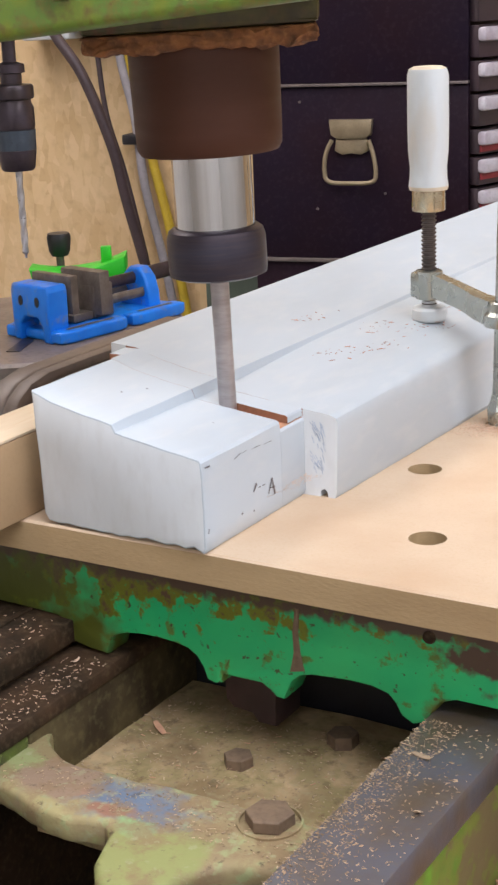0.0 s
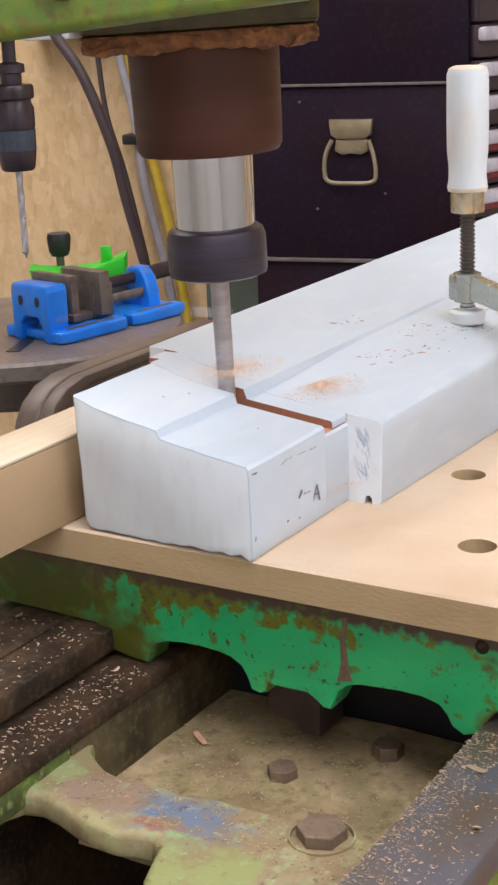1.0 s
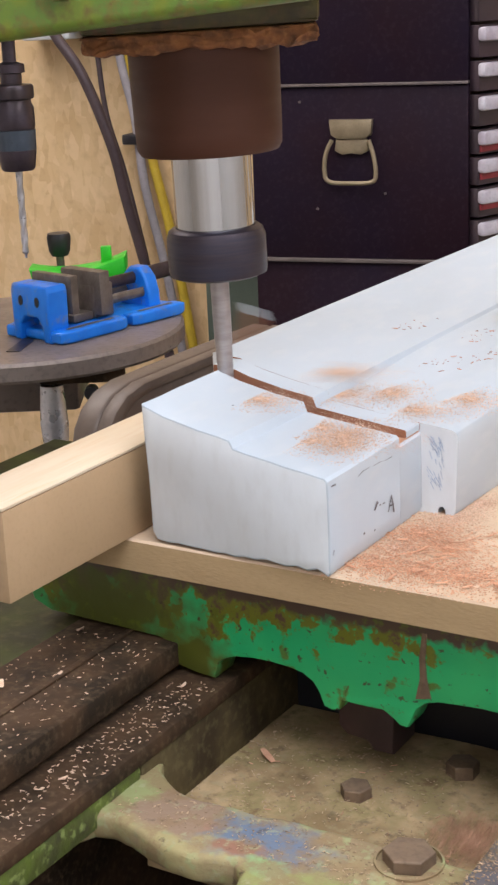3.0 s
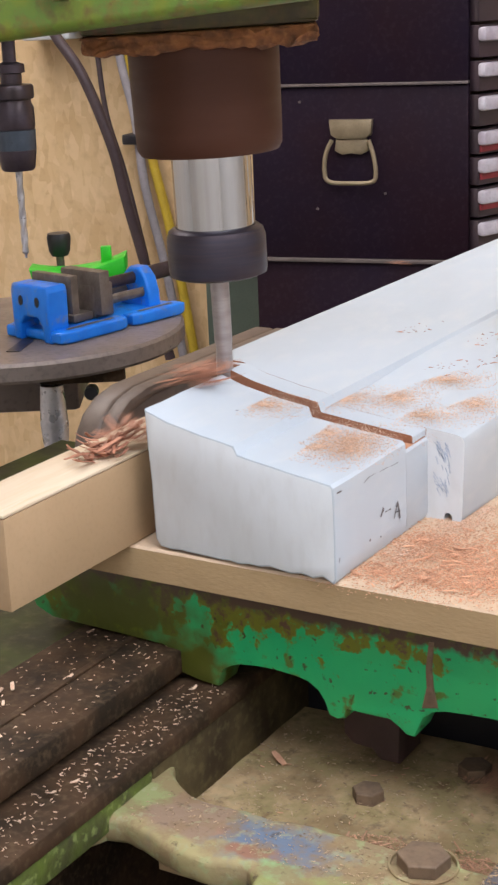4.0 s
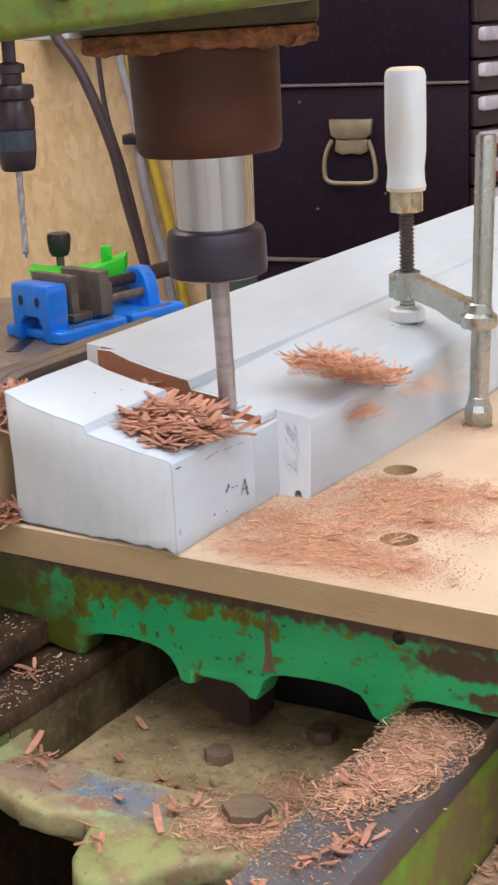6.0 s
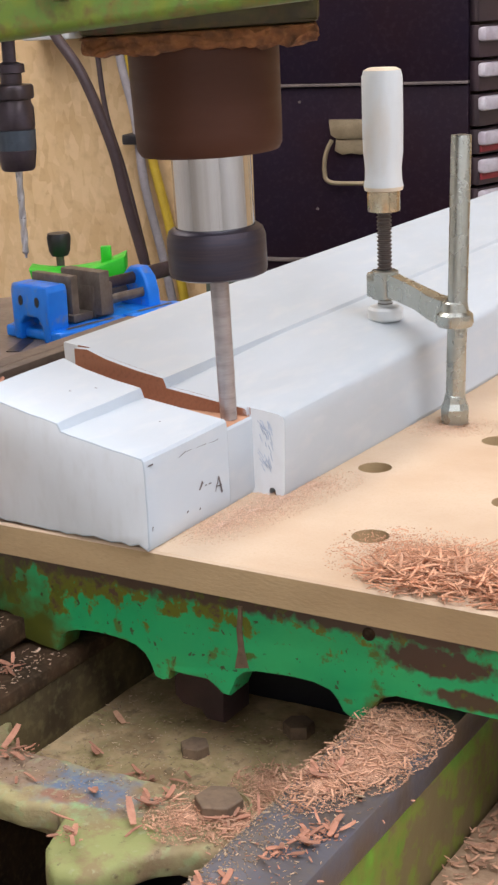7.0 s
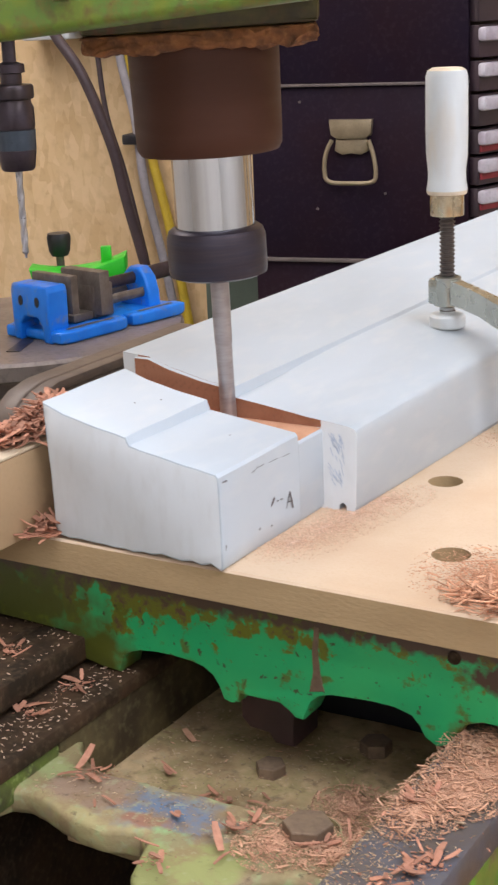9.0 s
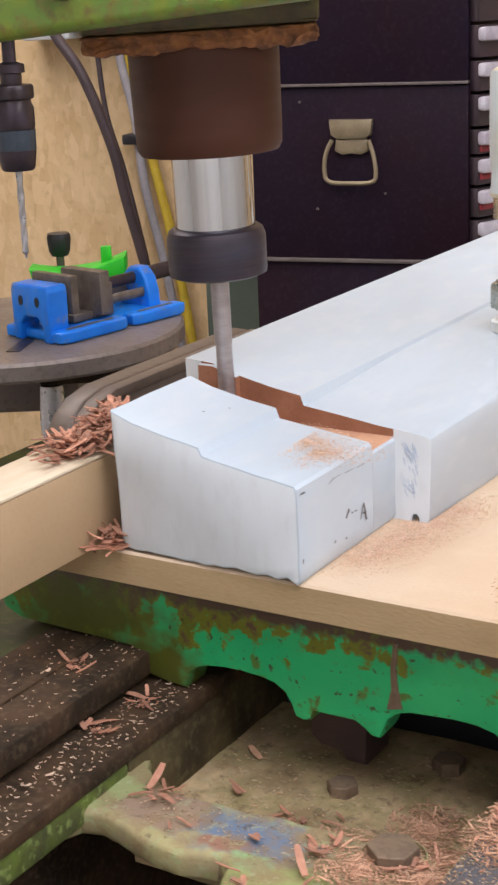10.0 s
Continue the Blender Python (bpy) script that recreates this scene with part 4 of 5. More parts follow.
def spindle():
    ob = thing("spindle", "bright ground spindle with blued collet nut and straight cutter", "spindle", at=(AXIS[0], AXIS[1], FLOOR_Z))
    o = (0, 0, FLOOR_Z)
    part("shaft", turned([(0.0, 0.150), (0.0212, 0.150), (0.0213, 0.195), (0.0, 0.195)], (0, 0, 0), 64), CHROME, ob, "bright ground steel shaft", origin=o)
    nut = turned([(0.0, 0.1275), (0.0225, 0.1275), (0.0262, 0.1290), (0.0268, 0.1315), (0.0268, 0.1490), (0.0255, 0.1530), (0.0235, 0.1545), (0.0215, 0.1548), (0.0212, 0.150), (0, 0.150)], (0, 0, 0), 64)
    part("collet_nut", nut, BLUED, ob, "dark blued collet nut", origin=o)
    bit = turned([(0.0, 0.090), (0.0049, 0.090), (0.0051, 0.112), (0.0052, 0.1276), (0.0, 0.1276)], (0, 0, 0), 32)
    own = bmesh.new()
    rings = []
    for k in range(25):
        z = FLOOR_Z + 0.0004 + (0.0985 - FLOOR_Z) * k / 24
        ring = []
        for i in range(32):
            a = 2 * math.pi * i / 32
            r = 0.0050 * (0.80 + 0.20 * abs(math.cos(a)) ** 0.6)
            b = a + k * 0.05
            ring.append(own.verts.new((r * math.cos(b), r * math.sin(b), z)))
        rings.append(ring)
    for a, b in zip(rings, rings[1:]):
        for i in range(32):
            own.faces.new((a[i], a[(i + 1) % 32], b[(i + 1) % 32], b[i]))
    own.faces.new(rings[0][::-1])
    own.faces.new(rings[-1])
    merge(bit, own)
    part("cutter", bit, BIT, ob, "spinning two-flute cutter", origin=o)
    return ob


SPINDLE = spindle()


# ---- drill press behind ----
def drill_press():
    c = (-0.473, 0.425, -0.015)
    ob = thing("drill_press", "brown-grey drill press with round slotted table", "drill press", at=(c[0], c[1], -0.95), turn=31.7)
    o = (0, 0, -0.935)
    tb = turned([(0.0, -0.019), (0.130, -0.019), (0.147, -0.018), (0.150, -0.015), (0.150, -0.003), (0.1475, 0.0), (0.0, 0.0)], (0, 0.034, 0), 96)
    top = part("table", tb, PRESS, ob, "round brown-grey iron table", origin=o)
    for a in (-1.75, 1.4):
        sl = box(0.0, 0.065, -0.006, 0.006, 0.0, 0.0006, 0)
        bmesh.ops.rotate(sl, verts=sl.verts, cent=(0, 0, 0), matrix=Matrix.Rotation(a, 3, "Z"))
        bmesh.ops.translate(sl, verts=sl.verts, vec=(0.017, -0.006, 0))
        part("slot", sl, BLACK, top, "dark table slot", origin=o)
    for dx, dy in ((0.115, -0.085), (0.135, -0.055), (0.02, -0.14)):
        part("hole", turned([(0.0, -0.0012), (0.0045, -0.0012), (0.0045, 0.003)], (dx, dy + 0.034, -0.012), 14, axis="y"), BLACK, top, origin=o)
    part("table_bracket", box(-0.05, 0.05, 0.02, 0.14, -0.08, -0.0195, 0.006), PRESS, ob, origin=o)
    part("crank", turned([(0.0, 0), (0.011, 0), (0.0125, 0.02), (0.010, 0.055), (0.0, 0.055)], (0.035, -0.060, -0.088), 20), PULL, ob, "pale crank grip under the table", origin=o)
    part("crank_arm", box(0.025, 0.10, -0.065, -0.055, -0.032, -0.0195, 0.002), IRON, ob, origin=o)
    part("clamp_knob", turned([(0.0, 0), (0.006, 0), (0.006, 0.012), (0.0, 0.012)], (0.070, -0.07, -0.040), 16, axis="y"), BLACK, ob, origin=o)
    part("column", turned([(0.035, -0.935), (0.035, 0.5)], (-0.14, 0.16, 0), 32), PRESS, ob, origin=o)
    x, y = 0.011, 0.0195
    part("chuck", turned([(0.0, 0.1445), (0.0135, 0.1445), (0.0150, 0.1465), (0.0172, 0.1600), (0.0172, 0.1625)], (x, y, 0), 32), CHUCK, ob, "dark three-jaw chuck", origin=o)
    part("chuck_band", turned([(0.0, 0.1627), (0.0174, 0.1627), (0.0178, 0.1800), (0.0, 0.1800)], (x, y, 0), 32), BAND, ob, "grey-blue knurled band", origin=o)
    part("chuck_body", turned([(0.0, 0.1802), (0.0172, 0.1802), (0.0180, 0.183), (0.0180, 0.1985), (0.0162, 0.2025), (0.0158, 0.2055), (0.0186, 0.2068), (0.0190, 0.2085), (0.0190, 0.2165), (0.0178, 0.2185), (0.0095, 0.2195), (0.0095, 0.228), (0.0125, 0.229), (0.0125, 0.236), (0.006, 0.238), (0.006, 0.262), (0.0, 0.262)], (x, y, 0), 32), CHUCK, ob, origin=o)
    dr = bmesh.new()
    rings = []
    for k in range(31):
        z = 0.066 + 0.079 * k / 30
        r0 = 0.0033 if k > 1 else 0.0012
        rings.append([dr.verts.new((x + r0 * (0.72 + 0.28 * abs(math.cos(a - k * 0.45))) * math.cos(a), y + r0 * (0.72 + 0.28 * abs(math.cos(a - k * 0.45))) * math.sin(a), z)) for a in [2 * math.pi * i / 20 for i in range(20)]])
    for a, b in zip(rings, rings[1:]):
        for i in range(20):
            dr.faces.new((a[i], a[(i + 1) % 20], b[(i + 1) % 20], b[i]))
    dr.faces.new(rings[0][::-1])
    dr.faces.new(rings[-1])
    part("drill_bit", dr, PULL, ob, "bright twist drill", origin=o)
    part("quill", box(-0.20, 0.030, -0.03, 0.15, 0.2625, 0.43, 0.012, 3), IRON, ob, "dark press head", origin=o)


drill_press()


def vise():
    # length runs along local x, jaws across it
    ob = thing("drill_vise", "bright blue drill press vise with grimy steel jaws", "vise", at=(-0.4285, 0.478, -0.015), turn=80)
    ob.scale = (0.88, 0.56, 0.90)
    body = box(-0.075, 0.098, -0.045, 0.045, 0.0, 0.011, 0.004, 3)
    part("base", body, VISE_BLUE, ob)
    for sgn in (-1, 1):
        for lo, hi in ((-0.080, 0.012), (0.020, 0.098)):
            w = prism([(lo, sgn * 0.040), (hi, sgn * 0.040), (hi, sgn * 0.064), (hi - 0.01, sgn * 0.070), (lo + 0.01, sgn * 0.070), (lo, sgn * 0.064)], 0.0006, 0.0125, "z", 0.003, 3)
            wing = part("flange", w, VISE_BLUE, ob)
            part("flange_slot", box(lo + 0.015, hi - 0.014, sgn * 0.054 - 0.004, sgn * 0.054 + 0.004, 0.0127, 0.0131, 0), JAW, wing)
    fj = [(-0.042, 0.0), (-0.028, 0.0), (-0.026, 0.016), (-0.015, 0.024), (0.015, 0.024), (0.026, 0.016), (0.028, 0.0), (0.042, 0.0), (0.044, 0.05), (0.040, 0.056), (-0.040, 0.056), (-0.044, 0.05)]
    bm = prism([(a, b) for a, b in fj], -0.082, -0.055, "x", 0.003, 3)
    jaw = part("fixed_jaw", bm, VISE_BLUE, ob, "blue fixed jaw block")
    for y in (-0.018, 0.020):
        part("jaw_hole", turned([(0.0, 0), (0.005, 0), (0.005, 0.001)], (-0.0826, y, 0.040), 16, axis="x"), BLACK, jaw)
    part("jaw_plate", box(-0.051, -0.042, -0.046, 0.046, 0.024, 0.062, 0.001), JAW, ob, "grimy steel jaw plate")
    mj = box(-0.012, 0.002, -0.046, 0.046, 0.016, 0.060, 0.0015)
    box(-0.0125, 0.014, -0.032, 0.032, 0.0125, 0.046, 0.002, bm=mj)
    part("moving_jaw", mj, JAW, ob, "grimy steel moving jaw")
    part("slide_bed", box(-0.040, -0.013, -0.028, 0.028, 0.0122, 0.020, 0.001), JAW, ob)
    for y in (-0.02, 0.02):
        part("guide_bar", tube([(0.014, y, 0.026), (0.074, y, 0.026)], 0.005), JAW, ob)
    part("screw", tube([(0.012, 0, 0.040), (0.135, 0, 0.040)], 0.0062, 14), CHUCK, ob, "dark vise screw")
    end = prism([(-0.036, 0.0), (0.036, 0.0), (0.034, 0.026), (0.024, 0.044), (0.010, 0.051), (-0.012, 0.051), (-0.026, 0.042), (-0.034, 0.026)], 0.064, 0.082, "x", 0.004, 3)
    part("end_plate", end, VISE_BLUE, ob, "blue arched end plate")
    part("handle_boss", tube([(0.0825, 0, 0.040), (0.20, 0.01, 0.040)], 0.0085, 16), CHUCK, ob)


vise()


def green_tray():
    ob = thing("plastic_scoop", "bright green plastic scoop behind the vise", "plastic scoop", at=(-0.477, 0.5335, -0.0135), turn=31.7)
    part("stand", box(-0.035, 0.035, -0.006, 0.006, 0.0, 0.020, 0.002), BLACK, ob)
    out = []
    for i in range(15):
        q = i / 14
        out.append((-0.050 + 0.092 * q, 0.040 + 0.018 * (q - 0.35) ** 2 * 1.7))
    low = [(0.042, 0.038), (0.034, 0.026), (0.018, 0.020), (-0.026, 0.022), (-0.046, 0.027)]
    part("scoop", prism(out + low, -0.018, 0.018, "y", 0.003, 2), NEON, ob, "bright green plastic scoop")
    part("tab", box(0.018, 0.028, -0.004, 0.004, 0.043, 0.060, 0.001), NEON, ob)
    kn = thing("black_knob", "round black plastic knob on a rod", "knob", at=(-0.513, 0.545, -0.0215), turn=31.7)
    part("knob", turned([(0.0, 0.056), (0.008, 0.056), (0.0105, 0.061), (0.0118, 0.074), (0.0105, 0.078), (0.0, 0.079)], (0, 0, 0), 24), BLACK, kn)
    part("rod", turned([(0.004, 0.0), (0.004, 0.057)], (0, 0, 0), 12), JAW, kn)


green_tray()


# ---- back of the workshop ----
def trunk():
    ob = thing("tool_cabinet", "plum-black tool cabinet with brass latch and side drawers", "tool cabinet", at=(-0.5013, 1.1074, -0.95), turn=12)
    o = (0, 0, -0.95)
    part("body", box(-0.117, 0.166, 0.002, 0.32, -0.0645, 0.153, 0.002), PLUM, ob, origin=o)
    part("lid", box(-0.117, 0.166, 0.002, 0.32, 0.157, 0.44, 0.002), PLUM, ob, origin=o)
    part("lower_case", box(-0.117, 0.166, 0.002, 0.32, -0.95, -0.0685, 0.002), PLUM, ob, origin=o)
    part("edge_strip", box(-0.117, 0.166, -0.003, 0.02, 0.1538, 0.1572, 0.0006), ALLOY, ob, "dull aluminium edge", origin=o)
    part("edge_strip", box(-0.117, 0.166, -0.003, 0.02, -0.0688, -0.0642, 0.0006), ALLOY, ob, "dull aluminium edge", origin=o)
    plate = prism([(-0.010, 0.113), (0.046, 0.113), (0.046, 0.108), (0.044, 0.094), (0.036, 0.089), (0.0, 0.089), (-0.008, 0.094), (-0.010, 0.108)], -0.008, 0.003, "y", 0.0025, 2)
    latch = part("latch_plate", plate, LATCH, ob, "cream brass latch plate", origin=o)
    part("latch_lower", prism([(-0.002, 0.0885), (0.038, 0.0885), (0.040, 0.074), (0.030, 0.069), (0.018, 0.071), (0.006, 0.069), (-0.004, 0.074)], -0.004, 0.003, "y", 0.001), LATCH, latch, origin=o)
    loop = bent([(-0.006, -0.009, 0.088), (-0.014, -0.010, 0.070), (-0.016, -0.010, 0.048), (-0.010, -0.010, 0.036), (0.018, -0.010, 0.034), (0.046, -0.010, 0.036), (0.051, -0.010, 0.048), (0.048, -0.010, 0.070), (0.042, -0.009, 0.088)], 48)
    part("latch_loop", tube(loop, 0.0028, 10), LATCH, latch, "bent wire latch loop", origin=o)
    for x, z in ((-0.05, 0.135), (0.06, 0.02), (-0.03, 0.0)):
        part("rivet", turned([(0.0, -0.0008), (0.0016, -0.0008), (0.0018, 0.003)], (x, 0, z), 10, axis="y"), ALLOY, ob, origin=o)
    return ob


def side_drawers(ob):
    """Drawer fronts in the cabinet's east side."""
    o = (0, 0, -0.95)
    m = (Matrix.Translation((-0.5013, 1.1074, 0)) @ Matrix.Rotation(radians(12), 4, "Z")).inverted() @ Matrix.Translation((-0.333, 1.146, 0)) @ Matrix.Rotation(radians(74), 4, "Z")

    def put(name, bm, mat, parent, label=""):
        bmesh.ops.transform(bm, matrix=m, verts=bm.verts)
        return part(name, bm, mat, parent, label, origin=o)

    k = 0
    for z0, z1 in ((-0.30, -0.06), (-0.058, -0.012), (-0.010, 0.028), (0.030, 0.066), (0.068, 0.100), (0.102, 0.142), (0.144, 0.182), (0.184, 0.224), (0.226, 0.30)):
        front = put("drawer_front", box(0.002, 0.30, -0.006, 0.009, z0, z1 - 0.002, 0.0015), DRAWER, ob, "purple-grey steel drawer front")
        front_pull = box(0.0005, 0.30, -0.017, -0.004, z1 - 0.021, z1 - 0.004, 0.004)
        put("drawer_pull", front_pull, DRAWER_PULL, front, "bright drawer pull")
        if k in (2, 3, 4):
            put("pinstripe", box(0.004, 0.30, -0.0085, -0.0055, z1 - 0.029, z1 - 0.021, 0.0003), RED, front, "red pinstripe")
        k += 1


side_drawers(trunk())

cab = thing("metal_locker", "grey-green metal locker beside the tool cabinet", "locker", at=(-0.70, 1.19, -0.95), turn=12)
part("carcass", box(-0.06, 0.075, 0.0, 0.13, 0.0, 0.86, 0.003), GREYGREEN, cab)


def hose(name, label, points, radius, mat):
    """Cables and conduits hung down the board wall; points are (along the wall, out from it, height)."""
    ob = thing(name, label, "cable", at=WALL, turn=12)
    part("run", tube(bent([(s + 0.49 * (d - 0.04), -d, z + 0.95) for s, d, z in points], 40), radius, 12), mat, ob)


hose("cable", "thick brown-black rubber cable hanging on the board wall", [(-0.03, 0.10, 0.26), (-0.012, 0.10, 0.222), (0.026, 0.10, 0.165), (0.065, 0.09, 0.064), (0.084, 0.08, -0.02), (0.109, 0.07, -0.121), (0.14, 0.06, -0.26)], 0.0080, RUBBER)
hose("cable", "thin dark cable hanging on the board wall", [(0.045, 0.03, 0.27), (0.053, 0.03, 0.20), (0.062, 0.03, 0.105), (0.085, 0.03, 0.02), (0.11, 0.03, -0.10), (0.14, 0.03, -0.26)], 0.0042, RUBBER)
hose("conduit", "grey plastic conduit on the board wall", [(0.086, 0.025, 0.30), (0.090, 0.025, 0.19), (0.108, 0.025, 0.10), (0.118, 0.025, -0.005), (0.144, 0.025, -0.13), (0.17, 0.025, -0.30)], 0.0070, GREY_PIPE)
hose("conduit", "yellow conduit on the board wall", [(0.100, 0.02, 0.30), (0.104, 0.02, 0.20), (0.120, 0.02, 0.105), (0.136, 0.02, 0.02), (0.154, 0.02, -0.063), (0.174, 0.02, -0.19), (0.197, 0.02, -0.36)], 0.0075, YELLOW)
clip = thing("cable_clip", "small dark cable clip on the conduit", "cable clip", at=WALL, turn=12)
part("clip", box(0.083, 0.108, -0.04, -0.0, 1.010, 1.025, 0.003), BLACK, clip)
strip = thing("power_strip", "white and yellow power strip on the board wall", "power strip", at=WALL, turn=12)
part("strip", box(-0.06, 0.02, -0.06, -0.0, 1.165, 1.21, 0.004), HANDLE, strip)
part("yellow_end", box(0.022, 0.06, -0.05, -0.0, 1.175, 1.21, 0.004), YELLOW, strip)
pot = thing("storage_box", "green plastic tool under the press table", "tool", at=(-0.62, 0.80, -0.95), turn=31.7)
part("stand", box(-0.03, 0.11, 0, 0.04, 0, 0.76, 0.004), PRESS, pot)
part("green_top", box(0.055, 0.135, -0.005, 0.03, 0.7605, 0.795, 0.006), NEON, pot, "bright green plastic top")


# ---- shavings and dust ----
def curl(bm, at, length, width, heading, lift, bend, rnd, thick=0.0004):
    """One curled wooden shaving: a thin bent strip with thickness."""
    n = 5
    h = Vector((math.cos(heading), math.sin(heading), 0))
    s = Vector((-h.y, h.x, 0))
    p, a = Vector(at), lift
    rings = []
    for k in range(n + 1):
        d = h * math.cos(a) + Vector((0, 0, math.sin(a)))
        up = Vector((0, 0, math.cos(a))) - h * math.sin(a)
        w = width * (0.45 + 0.55 * math.sin(math.pi * (0.15 + 0.7 * k / n))) / 2
        tw = s * math.cos(bend * 0.4 * k / n) + up * math.sin(bend * 0.4 * k / n)
        rings.append([bm.verts.new(p + tw * w), bm.verts.new(p - tw * w), bm.verts.new(p - tw * w + up * thick), bm.verts.new(p + tw * w + up * thick)])
        p = p + d * (length / n)
        a += bend / n
        if p.z < at[2] - 0.001:
            a = abs(a) * 0.4
    for a_, b_ in zip(rings, rings[1:]):
        for k in range(4):
            bm.faces.new((a_[k], a_[(k + 1) % 4], b_[(k + 1) % 4], b_[k]))
    bm.faces.new(rings[0])
    bm.faces.new(rings[-1][::-1])


def heap_mesh(name, seed, count, rx, ry, rz, length, width, mat, crumbs=0, lift=0.5, grit=1.0):
    rnd = random.Random(seed)
    bm = bmesh.new()
    for i in range(count):
        r, a = math.sqrt(rnd.random()), rnd.random() * 2 * math.pi
        z = rz * (1 - r * r) * rnd.random()
        curl(bm, (rx * r * math.cos(a), ry * r * math.sin(a), 0.0003 + z), length * rnd.uniform(0.4, 1.2), width * rnd.uniform(0.4, 1.2), rnd.random() * 6.28, rnd.uniform(-0.2, 1) * lift, rnd.uniform(-1.8, 2.4) * lift, rnd, 0.0004 if lift > 0.2 else 0.00018)
    for i in range(crumbs):
        r, a = min(abs(rnd.gauss(0, 0.62)), 1.0 + 0.25 * rnd.random() if rz < 0.0015 else 1.05), rnd.random() * 2 * math.pi
        curl(bm, (rx * r * math.cos(a), ry * r * math.sin(a), 0.0002), rnd.uniform(0.0006, 0.0022) * grit, rnd.uniform(0.0003, 0.0008) * grit, rnd.random() * 6.28, 0.0, 0.2, rnd, 0.00025)
    me = bpy.data.meshes.new(name)
    bmesh.ops.recalc_face_normals(bm, faces=bm.faces)
    bm.to_mesh(me)
    bm.free()
    me.materials.append(mat)
    return me


def scatter(name, label, seed, count, region, size, mat, carrier, big=0, bigsize=0.012):
    """Loose chips lying on a surface; region gives a place from two random numbers."""
    rnd = random.Random(seed)
    bm = bmesh.new()
    for i in range(count):
        l = size * rnd.uniform(0.3, 1.3)
        curl(bm, region(rnd), l, l * rnd.uniform(0.1, 0.32), rnd.random() * 6.28, 0.02, rnd.uniform(0, 0.5), rnd, 0.0003)
    for i in range(big):
        l = bigsize * rnd.uniform(0.5, 1.3)
        curl(bm, region(rnd), l, l * rnd.uniform(0.2, 0.4), rnd.random() * 6.28, rnd.uniform(0, 0.3), rnd.uniform(-0.2, 1.0), rnd, 0.0004)
    ob = part(name, bm, mat, smooth=False)
    tagged(ob, label, "wood chips", kind="stuff")
    carrier.append(ob)
    return ob


HEAPS = [heap_mesh("heap", 20 + i, 85, 0.023, 0.015, 0.0065, 0.015, 0.0034, SHAVING, 120, 0.22) for i in range(4)]
SMALLS = [heap_mesh("small_heap", 30 + i, 46, 0.013, 0.012, 0.011, 0.014, 0.0030, SHAVING, 20, 0.42) for i in range(3)]
SPECKS = [heap_mesh("specks", 35 + i, 9, 0.020, 0.026, 0.0004, 0.0036, 0.0012, SHAVING, 14, 0.08, 0.7) for i in range(3)]
SINGLES = [heap_mesh("single_shaving", 25 + i, 2, 0.003, 0.003, 0.002, 0.014, 0.0032, SHAVING, 0, 0.3) for i in range(3)]
FLATS = [heap_mesh("flat_chips", 40 + i, 10, 0.036, 0.026, 0.0012, 0.009, 0.0013, CHIP, 1900, 0.12, 0.5) for i in range(3)]
PALES = [heap_mesh("pale_chips", 60 + i, 60, 0.022, 0.019, 0.0018, 0.0070, 0.0010, PALE_SHAVING, 2800, 0.2, 0.6) for i in range(3)]
FINE = [heap_mesh("fine_chips", 70 + i, 2, 0.030, 0.021, 0.0008, 0.004, 0.0010, DUST, 3400, 0.1, 0.28) for i in range(2)]
BIGS = [heap_mesh("big_shavings", 80 + i, 6, 0.010, 0.008, 0.002, 0.0105, 0.0030, SHAVING, 40, 0.34) for i in range(3)]
PILES = [heap_mesh("pile", 90 + i, 210, 0.025, 0.0145, 0.0085, 0.012, 0.0012, CHIP, 300, 0.30, 0.6) for i in range(3)]
COUNT = [0]


def shavings(meshes, label, carrier, stops, turn=None):
    """A handful of shavings; stops are (seconds, place on the table or saddle), between which it flies or slides."""
    i = COUNT[0]
    COUNT[0] += 1
    ob = new("wood_shavings", meshes[i % len(meshes)])
    tagged(ob, label, "wood shavings", kind="stuff")
    turn = (i * 67) % 360 if turn is None else turn
    SHAVINGS.append((ob, carrier, stops, turn))
    return ob


